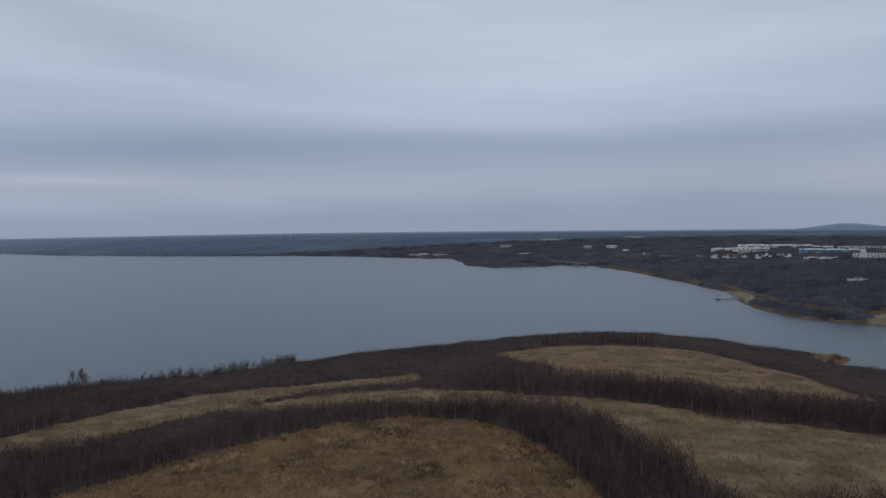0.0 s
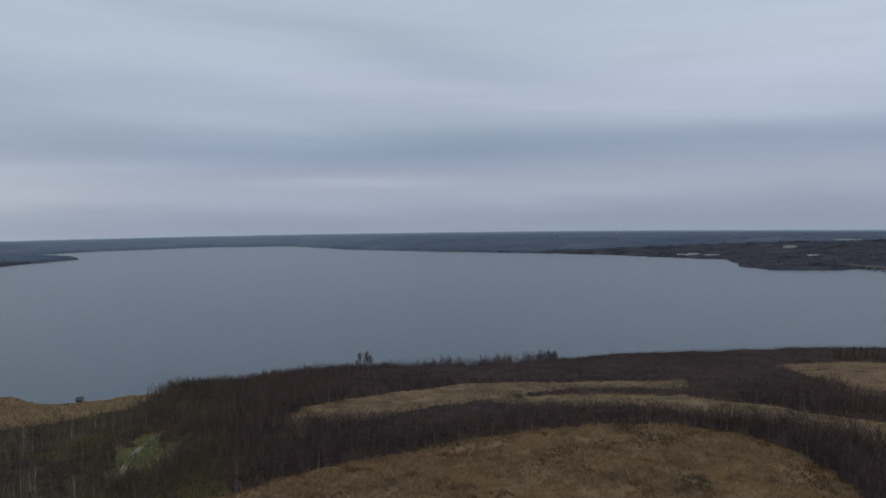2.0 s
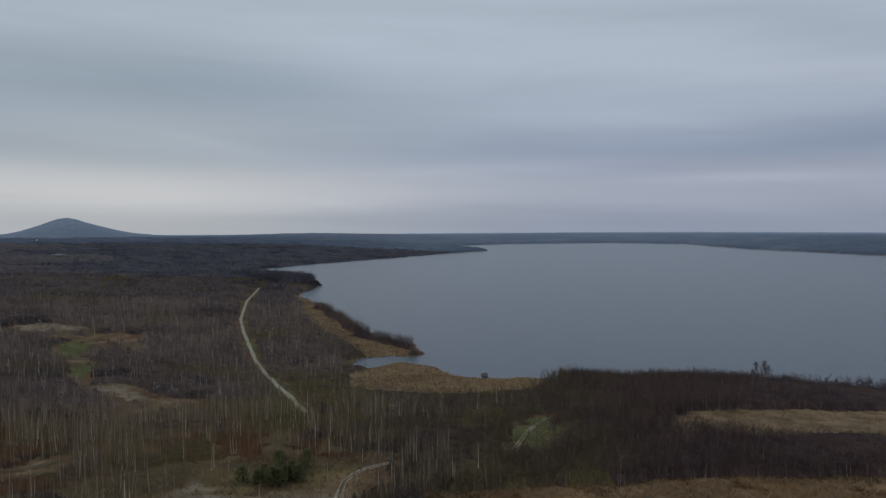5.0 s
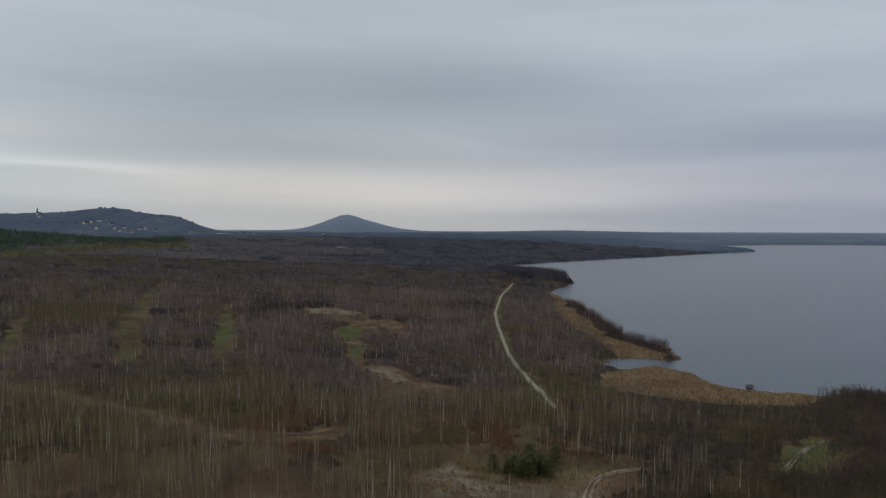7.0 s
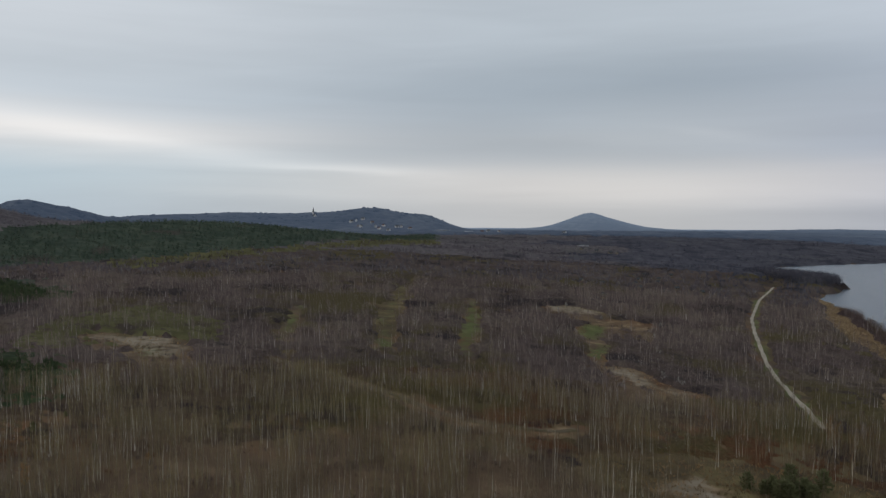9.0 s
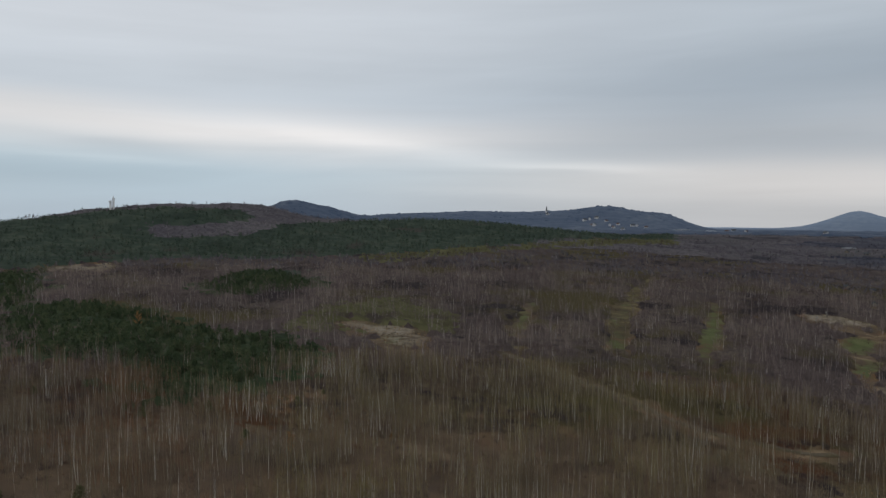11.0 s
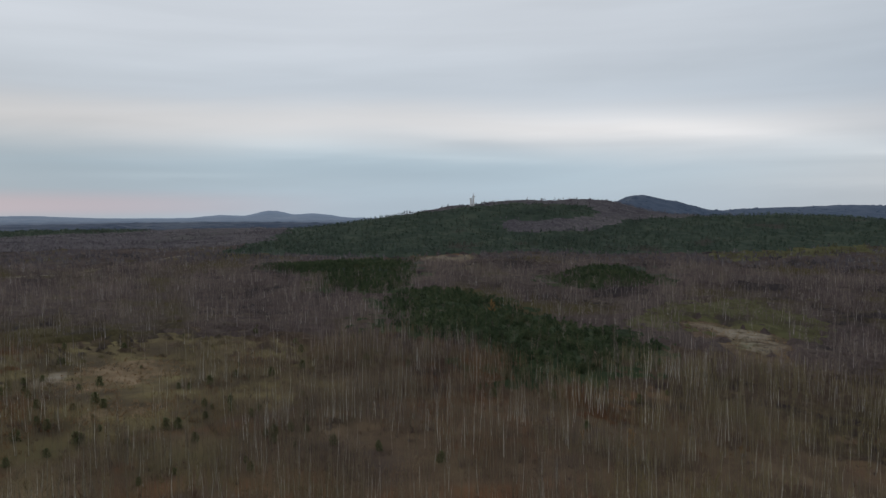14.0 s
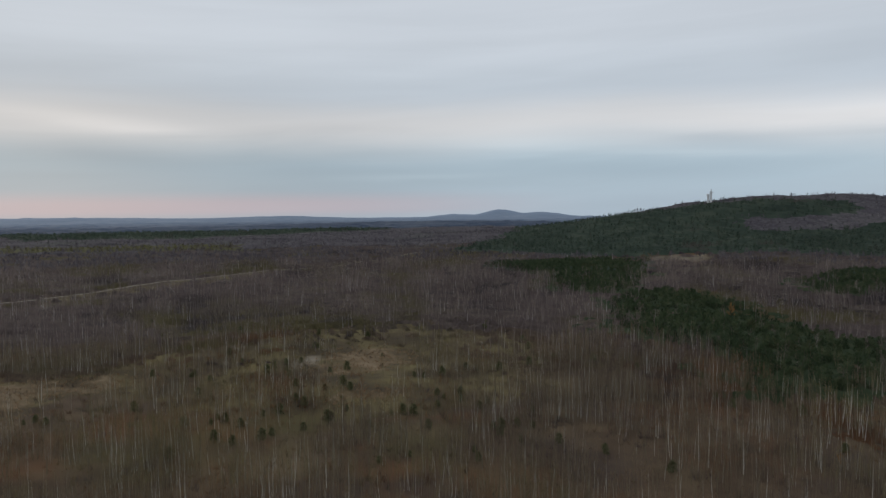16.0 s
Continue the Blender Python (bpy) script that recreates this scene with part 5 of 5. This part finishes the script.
m = (np.hypot(x, y) > 135) & (waves(x, y, 17, 83) + 0.7 * waves(x, y, 6, 84) > -0.6)
tagged(grow("golden_grass", GRASS, x[m], y[m], [DRY_GRASS, DRY_GRASS], (0.7, 1.35)), "tall golden grass covering the mound", "grass", kind="stuff")
x, y = fill(MEADOWS[:1], 9)
m = (np.hypot(x, y) > 120) & (waves(x, y, 30, 81) + 0.7 * waves(x, y, 9, 82) > 1.05)
tagged(grow("meadow_brush", BRUSH, x[m], y[m], [RUST_TWIGS, BELT_TWIGS], (0.4, 0.9)), "low dark reddish shrubs scattered over the dry mound", "undergrowth", kind="stuff")
x, y = fill(REEDS, 2.3)
x, y = x + 4 * waves(x, y, 13, 87) + rng.normal(0, 2.2, len(x)), y + 4 * waves(x, y, 11, 88) + rng.normal(0, 2.2, len(x))
m = (shore_distance(x, y) > -6) & (waves(x, y, 16, 89) + 0.7 * waves(x, y, 6, 90) > -0.75)
tagged(grow("reed_bed", REED_TUFT, x[m], y[m], [REED, REED]), "golden reed beds along the lake shore", "reeds", kind="stuff")


# ---- single trees and bushes ----
def template_mesh(name, tris, mat):
    me = bpy.data.meshes.new(name)
    v = tris.reshape(-1, 3)
    me.from_pydata([tuple(map(float, q)) for q in v], [], [(i, i + 1, i + 2) for i in range(0, len(v), 3)])
    me.materials.append(mat)
    at = me.attributes.new("tint", "FLOAT", "FACE")
    at.data.foreach_set("value", np.full(len(tris), rng.uniform(0.8, 1.0), np.float32))
    return me


def plant(name, template, mats, label, category, names=("trunk", "crown")):
    """A tree or bush as one thing: its stem and its crown."""
    tris, mat = template
    root = tagged(new(name), label, category)
    for k in (0, 1):
        if (mat == k).any():
            ob = new(names[k], template_mesh(names[k], tris[mat == k], mats[k]))
            ob.parent = root
    return root


def stand(ob, x, y, turn=0, size=1.0, sink=0.05):
    ob.matrix_basis = pose(x, y, float(height(np.array([x]), np.array([y]))[0]) - sink, 0, 0, turn) @ Matrix.Scale(size, 4)
    return ob


models = [plant("birch_tree", t, (BARK, TWIGS), "slender bare birch with a pale trunk and fine twigs", "tree") for t in FINE_BIRCHES]
for k, (x, y) in enumerate(zip(near_x, near_y)):
    ob = models[k] if k < len(models) else copy_thing(models[k % len(models)], Matrix())
    ob.scale = (1, 1, 1)
    stand(tagged(ob, group="birches below the hill"), float(x), float(y), rng.uniform(0, 360), rng.uniform(0.75, 1.12))

for x, y, size in ((-208, 402, 0.84), (-211.5, 400, 0.74), (-205.5, 403.5, 0.7)):
    stand(tagged(plant("tall_bare_tree", bare_tree(17.5, 5, 4, 30, 520, 0.12, 0.18, 0.42, 0.38), (BROWN_BARK, BELT_TWIGS), "tall bare tree rising above the lakeside belt", "tree"), group="tall trees by the lake"), x, y, 70 * size, size)

spruce = plant("larch_tree", pine_tree(9.5, 7, 6, 1.9), (BROWN_BARK, BELT_TWIGS), "dark conical larch in a row behind the meadow", "tree")
for k in range(22):
    u = k / 21
    ob = spruce if k == 0 else copy_thing(spruce, Matrix())
    stand(tagged(ob, group="larch row above the lake"), 66 + 70 * u + rng.normal(0, 0.5), 474 + 5 * math.sin(2.2 * u + 0.3) - 15 * u + rng.normal(0, 0.8), 40 * k, rng.uniform(0.8, 0.98))

PINE_SPOTS = [(25, -249), (22, -246), (28, -247), (-62, -294), (-56, -289), (-24, -290), (-24, -263), (-58, -216), (-111, -334), (-179, -299),
              (-3, -250), (-40, -226), (-78, -212), (-82, -210), (-110, -187), (-133, -218), (-221, 90), (-218, 94), (-214, 98), (-219, 104), (-212, 106), (-222, 114)]
PINE_SPOTS += [(-217 + rng.normal(0, 4), 101 + rng.normal(0, 7)) for _ in range(14)]
for _ in range(30):
    a, d = math.radians(rng.uniform(148, 178)), rng.uniform(205, 300)
    PINE_SPOTS.append((-math.sin(a) * d, math.cos(a) * d))
for _ in range(75):
    a, d = math.radians(rng.uniform(116, 178)), rng.uniform(175, 430)
    PINE_SPOTS.append((-math.sin(a) * d, math.cos(a) * d))
young = plant("young_pine", round_pine(4.4, 2.1, 150, 0.7), (BROWN_BARK, YOUNG_PINE), "single young green pine among heath and birches", "tree")
for k, (x, y) in enumerate(PINE_SPOTS):
    ob = young if k == 0 else copy_thing(young, Matrix())
    stand(tagged(ob, group="young pines on the heath"), x, y, 50 * k, rng.uniform(0.35, 1.0) if k < 16 or k > 35 else rng.uniform(1.0, 1.7))
bush = plant("orange_bush", bare_tree(6.5, 4, 2, 14, 420, 0.2, 0.07, 0.36, 0.15, 0.5, 0.12), (BROWN_BARK, ORANGE_LEAVES), "young oak holding orange withered leaves", "tree")
for k, (x, y, s) in enumerate([(-327, -308, 1.5), (-180, -113, 1.05), (-205, -92, 0.5), (-176, -128, 0.55)]):
    stand(bush if k == 0 else copy_thing(bush, Matrix()), x, y, 80 * k, s)
willow = plant("grey_willow", bare_tree(5, 4, 2, 14, 200, 0.09, 0.06, 0.42, 0.1, 0.5, 0.16), (BROWN_BARK, GREY_TWIGS), "pale grey willow bush beside the clearing", "bush")
for k, (x, y, s) in enumerate([(-386, 111, 1.1), (-379, 117, 1.0), (-374, 118, 0.8), (-604, 84, 1.2), (-640, 96, 0.9), (-500, 78, 0.7)] + [(-math.sin(a) * d, math.cos(a) * d, s) for a, d, s in [(math.radians(rng.uniform(74, 83)), rng.uniform(370, 620), rng.uniform(0.5, 1.0)) for _ in range(16)]]):
    stand(willow if k == 0 else copy_thing(willow, Matrix()), x, y, 80 * k, s)

# ---- buildings ----
PLASTER = material("pale_plaster", [(0.42, 0.42, 0.42), (0.58, 0.58, 0.58)], 0.3)
WHITE_CLAD = material("white_cladding", [(0.45, 0.47, 0.49), (0.6, 0.61, 0.62)], 0.05)
GREY_CLAD = material("grey_cladding", [(0.25, 0.27, 0.29), (0.36, 0.38, 0.4)], 0.05)
BLUE_CLAD = material("blue_cladding", [(0.12, 0.2, 0.3), (0.16, 0.26, 0.36)], 0.05)
TILE = material("red_roof_tile", [(0.07, 0.048, 0.044), (0.1, 0.064, 0.055)], 0.4)
SLATE = material("dark_slate", [(0.05, 0.055, 0.06), (0.1, 0.105, 0.11)], 0.4)
PANE = material("dark_window_glass", [(0.02, 0.025, 0.03), (0.05, 0.055, 0.06)], 0.5, rough=0.15, spec=0.5)
TIMBER = material("weathered_timber", [(0.14, 0.12, 0.1), (0.26, 0.23, 0.19)], 0.8)
CONCRETE = material("grey_concrete", [(0.16, 0.16, 0.155), (0.24, 0.235, 0.23)], 0.3)


def box(lx, ly, lz, x=0, y=0, z=0, bm=None):
    """A box standing on z, centred over x, y, its edges slightly broken."""
    bm = bm or bmesh.new()
    made = bmesh.ops.create_cube(bm, size=1)["verts"]
    for v in made:
        v.co = (x + v.co.x * lx, y + v.co.y * ly, z + (v.co.z + 0.5) * lz)
    bmesh.ops.bevel(bm, geom=list({e for v in made for e in v.link_edges}), offset=min(lx, ly, lz) * 0.03, segments=1, affect="EDGES")
    return bm


def gable(lx, ly, rise, z, over=0.4, bm=None):
    """A pitched roof with its ridge along x and real thickness."""
    bm = bm or bmesh.new()
    a, b, t = lx / 2 + over, ly / 2 + over, 0.25
    drop = over * rise / (ly / 2)
    ring = [(-b, z - drop), (0, z + rise), (b, z - drop), (b, z - drop - t), (0, z + rise - t), (-b, z - drop - t)]
    ends = [[bm.verts.new((s * a, p, q)) for p, q in ring] for s in (-1, 1)]
    bm.faces.new(ends[0])
    bm.faces.new(ends[1][::-1])
    for i in range(6):
        j = (i + 1) % 6
        bm.faces.new((ends[0][j], ends[0][i], ends[1][i], ends[1][j]))
    return bm


def gable_wall(lx, ly, h, rise):
    """House walls with their gables."""
    bm = bmesh.new()
    a, b = lx / 2, ly / 2
    ring = [(-b, -1.0), (b, -1.0), (b, h), (0, h + rise - 0.3), (-b, h)]
    ends = [[bm.verts.new((s * a, p, q)) for p, q in ring] for s in (-1, 1)]
    bm.faces.new(ends[0][::-1])
    bm.faces.new(ends[1])
    for i in range(5):
        j = (i + 1) % 5
        bm.faces.new((ends[0][i], ends[0][j], ends[1][j], ends[1][i]))
    return bm


def house(lx, ly, h, rise, wall, roof, label, name="house"):
    root = tagged(new(name), label, "house")
    w = part("wall", gable_wall(lx, ly, h, rise), wall, root)
    r = part("roof", gable(lx, ly, rise, h), roof, root, "pitched roof")
    part("chimney", box(0.7, 0.7, 1.6, lx * 0.2, ly * 0.12, h + rise - 1.0), roof, r)
    for s in (-1, 1):
        for k in range(max(2, int(lx / 3.5))):
            for storey in range(max(1, int(h / 2.8))):
                part("window", box(1.3, 0.12, 1.4, (k + 0.5) * lx / max(2, int(lx / 3.5)) - lx / 2, s * (ly / 2 + 0.03), 0.9 + 2.8 * storey), PANE, w)
    part("door", box(1.1, 0.1, 2.1, 0.2, ly / 2 + 0.06, 0), TIMBER, w)
    return root


def hall(lx, ly, h, wall, roof, label, bays=8):
    """An industrial hall with a parapet, a flat roof, skylights and a row of windows."""
    root = tagged(new("industrial_hall"), label, "building")
    w = part("wall", box(lx, ly, h + 1.5, 0, 0, -1.5), wall, root)
    r = part("roof", box(lx + 0.8, ly + 0.8, 0.7, 0, 0, h), roof, root, "flat roof")
    for k in range(bays):
        u = (k + 0.5) / bays - 0.5
        part("skylight", box(lx / bays * 0.5, ly * 0.5, 0.8, u * lx, 0, h + 0.7), PANE if k % 3 == 0 else roof, r)
        for s in (-1, 1):
            part("window", box(lx / bays * 0.55, 0.25, h * 0.22, u * lx, s * (ly / 2 + 0.05), h * 0.5), PANE, w)
    part("gate", box(lx / bays * 0.6, 0.3, min(5, h * 0.6), lx * 0.3, -ly / 2 - 0.08, 0), GREY_CLAD, w)
    return root


HALLS = [(640, 1610, 60, 30, 10, "w"), (672, 1552, 75, 30, 12, "w"), (742, 1590, 150, 40, 14, "w"), (800, 1500, 40, 25, 10, "w"), (655, 1500, 60, 22, 8, "g"),
         (745, 1375, 100, 34, 13, "b"), (672, 1262, 56, 8, 4, "w"), (840, 1420, 90, 30, 10, "g"), (488, 1592, 60, 14, 5, "g"), (900, 1350, 90, 30, 9, "g")]
for x, y, lx, ly, h, c in HALLS:
    wall, label = {"w": (WHITE_CLAD, "long white industrial hall with a flat roof"), "g": (GREY_CLAD, "low grey industrial hall with a flat roof"),
                   "b": (BLUE_CLAD, "blue industrial hall with a pale flat roof")}[c]
    stand(tagged(hall(lx, ly, h * 0.52, wall, WHITE_CLAD if c != "g" else GREY_CLAD, label), group="industrial halls in the town"), x, y, -28, sink=0)
for x, y, lx, c in SITES:
    wall, label = (WHITE_CLAD, "low white hall standing among far woods") if c == "w" else (GREY_CLAD, "low grey hall standing among far woods")
    stand(tagged(hall(lx, 12, 6, wall, wall, label, 4), group="halls in the countryside"), x, y, math.degrees(math.atan2(y, x)) - 90, sink=0)
block = tagged(new("apartment_block"), "long pale apartment block with a taller stairwell", "building")
w = part("wall", box(70, 12, 11, 0, 0, -1), PLASTER, block)
part("stair_tower", box(9, 13, 16, -20, 0, -1), PLASTER, block, "taller pale stairwell")
part("roof", box(71, 13, 0.6, 0, 0, 10), SLATE, block)
for k in range(14):
    for storey in range(3):
        part("window", box(2.2, 0.3, 1.5, -32 + 5 * k, -6.05, 1.2 + 3 * storey), PANE, w)
stand(block, 735, 1205, -30, sink=0)

plans = [house(11, 8, 5.2, 4, PLASTER, TILE, "pale plastered house with a red tiled roof"), house(13, 9, 5.6, 4.5, PLASTER, SLATE, "pale plastered house with a dark slate roof")]
SPOTS = [(541, 1495), (550, 1440), (577, 1451), (584, 1411), (594, 1395), (560, 1470), (606, 1432), (612, 1380), (630, 1392), (650, 1370), (570, 1415), (645, 1330), (690, 1330), (468, 1640), (620, 1350)]
for k, (x, y) in enumerate(SPOTS + VILLAGE):
    ob = plans[k] if k < 2 else copy_thing(plans[k % 2], Matrix())
    ob.scale = (1, 1, 1)
    stand(tagged(ob, group="houses of the town" if k < len(SPOTS) else "houses of the hill village"), x, y, (57 * k) % 180, 1.0 + 0.2 * (k >= len(SPOTS)), sink=0)
shed = house(5, 4, 2.4, 1.4, TIMBER, SLATE, "small weathered timber garden hut among bare trees", "garden_hut")
for k, (x, y) in enumerate(SHEDS):
    ob = shed if k == 0 else copy_thing(shed, Matrix())
    ob.scale = (1, 1, 1)
    stand(tagged(ob, group="garden huts"), x, y, (43 * k) % 180, 1.0 + 0.8 * (12 <= k < 17), sink=0)

WHITE_PAINT = material("white_paint", [(0.76, 0.76, 0.74), (0.86, 0.86, 0.84)], 0.3)
# Lookout tower on the hill: a tall and a lower lattice shaft, each with a wider head, joined by a footbridge.
tower = tagged(new("lookout_tower"), "slender pale twin-shaft lookout tower on the wooded hilltop", "tower")
for cx, half, tall in ((-2.7, 1.8, 20), (2.7, 1.8, 15)):
    core = part("stair_core", box(3.4, 3.4, tall, cx, 0, 0), WHITE_PAINT, tower, "white stair core")
    for u in (-1, 1):
        for v in (-1, 1):
            part("leg", box(0.7, 0.7, tall + 1.5, cx + u * half, v * half, 0), WHITE_PAINT, tower)
    for z in range(4, tall - 2, 4):
        part("landing", box(2 * half + 0.8, 2 * half + 0.8, 0.35, cx, 0, z), WHITE_PAINT, core)
    p = part("platform", box(6.4, 5.4, 0.6, cx * 1.25, 0, tall), WHITE_PAINT, tower)
    for u in (-1, 1):
        part("railing", box(6.4, 0.15, 1.2, cx * 1.25, u * 2.6, tall + 0.6), WHITE_PAINT, p)
        part("railing", box(0.15, 5.4, 1.2, cx * 1.25 + u * 3.1, 0, tall + 0.6), WHITE_PAINT, p)
    part("cabin", box(4.4, 3.8, 2.8, cx, 0, tall + 0.6), WHITE_PAINT, tower, "small white cabin")
part("footbridge", box(2.2, 1.6, 0.4, 0, 0, 11), WHITE_PAINT, tower)
part("turret", box(1.8, 1.8, 4.2, -2.7, 0, 23.4), WHITE_PAINT, tower, "narrow white turret")
stand(tower, -1084, -1080, -45, 0.98, sink=0.3)

# Wind turbines on the plain beyond the lake.
turbine = tagged(new("wind_turbine"), "pale three-bladed wind turbine standing far off on the plain", "wind turbine")
bm = bmesh.new()
bmesh.ops.create_cone(bm, cap_ends=True, segments=12, radius1=2.0, radius2=1.1, depth=46)
bmesh.ops.translate(bm, verts=bm.verts, vec=(0, 0, 22))
part("mast", bm, GREY_CLAD, turbine, "tapered pale mast")
part("nacelle", box(2.4, 6, 2.4, 0, 0.8, 44), GREY_CLAD, turbine)
hub = part("hub", box(1.8, 1.8, 1.8, 0, -3, 44.3), GREY_CLAD, turbine)
for k in range(3):
    bm = box(1.5, 0.5, 19, 0, 0, 0.6)
    for v in bm.verts:
        v.co.x *= 1.15 - 0.045 * v.co.z
    bm.transform(Matrix.Translation((0, -3.2, 45.2)) @ Matrix.Rotation(radians(120 * k + 15), 4, "Y"))
    part("blade", bm, GREY_CLAD, hub)
for k, (at, away) in enumerate(((12.1, 2850), (6.8, 2880), (6.4, 2900), (7.3, 2940), (12.9, 2920))):
    ob = turbine if k == 0 else copy_thing(turbine, Matrix())
    stand(tagged(ob, group="wind turbines on the plain"), -math.sin(radians(at)) * away, math.cos(radians(at)) * away, at + 12 * k, 0.48 + 0.02 * k, sink=0)

church = tagged(new("church"), "village church with a slim dark pointed spire", "church")
part("nave", gable_wall(24, 11, 8, 7), PLASTER, church)
part("nave_roof", gable(24, 11, 7, 8), SLATE, church, "steep dark roof")
part("church_tower", box(7, 7, 23, -14, 0, -1), PLASTER, church)
bm = bmesh.new()
bmesh.ops.create_cone(bm, cap_ends=True, segments=8, radius1=4.6, radius2=0.1, depth=24)
bmesh.ops.translate(bm, verts=bm.verts, vec=(-14, 0, 34))
part("spire", bm, SLATE, church, "slim pointed slate spire")
stand(church, -3150, -646, 30, sink=0)

# Bridge over the lake's outlet, the jetty and the lakeside hut.
bridge = tagged(new("bridge"), "low concrete bridge over the mouth of a canal", "bridge")
part("deck", box(150, 5, 1.1, 0, 0, 4.6), CONCRETE, bridge)
for k in range(7):
    part("pier", box(1.4, 4.5, 7.4, -66 + 22 * k, 0, -2.6), CONCRETE, bridge)
for s in (-1, 1):
    part("railing", box(150, 0.15, 1.1, 0, s * 2.4, 5.7), TIMBER, bridge)
bridge.matrix_basis = pose(272, 1572, 0, 0, 0, -64)
jetty = tagged(new("jetty"), "narrow timber jetty reaching into the lake", "jetty")
part("deck", box(34, 2.6, 0.3, 0, 0, 0.9), TIMBER, jetty)
part("head", box(5, 12, 0.3, -18, -3, 0.9), TIMBER, jetty)
for k in range(8):
    for s in (-1, 1):
        part("post", box(0.3, 0.3, 4.5, -16 + 4.6 * k, s * 1.2, -3.2), TIMBER, jetty)
jetty.matrix_basis = pose(352, 862, 0, 0, 0, -12)
hide = house(3.2, 2.6, 2.4, 1.0, TIMBER, SLATE, "small timber hut standing among the reeds", "reed_hut")
stand(hide, -336, 298, 30, sink=-0.4)
for k, (x, y, lx, c) in enumerate([(-79, 1990, 34, "w"), (-56, 2008, 30, "w"), (-10, 1960, 40, "g"), (203, 1756, 30, "w"), (530, 908, 22, "w")]):
    stand(tagged(hall(lx, 9, 5, WHITE_CLAD if c == "w" else GREY_CLAD, GREY_CLAD, "low lakeside pavilion with a flat grey roof", 4), category="pavilion", group="lakeside pavilions"), x, y, -8, sink=0)
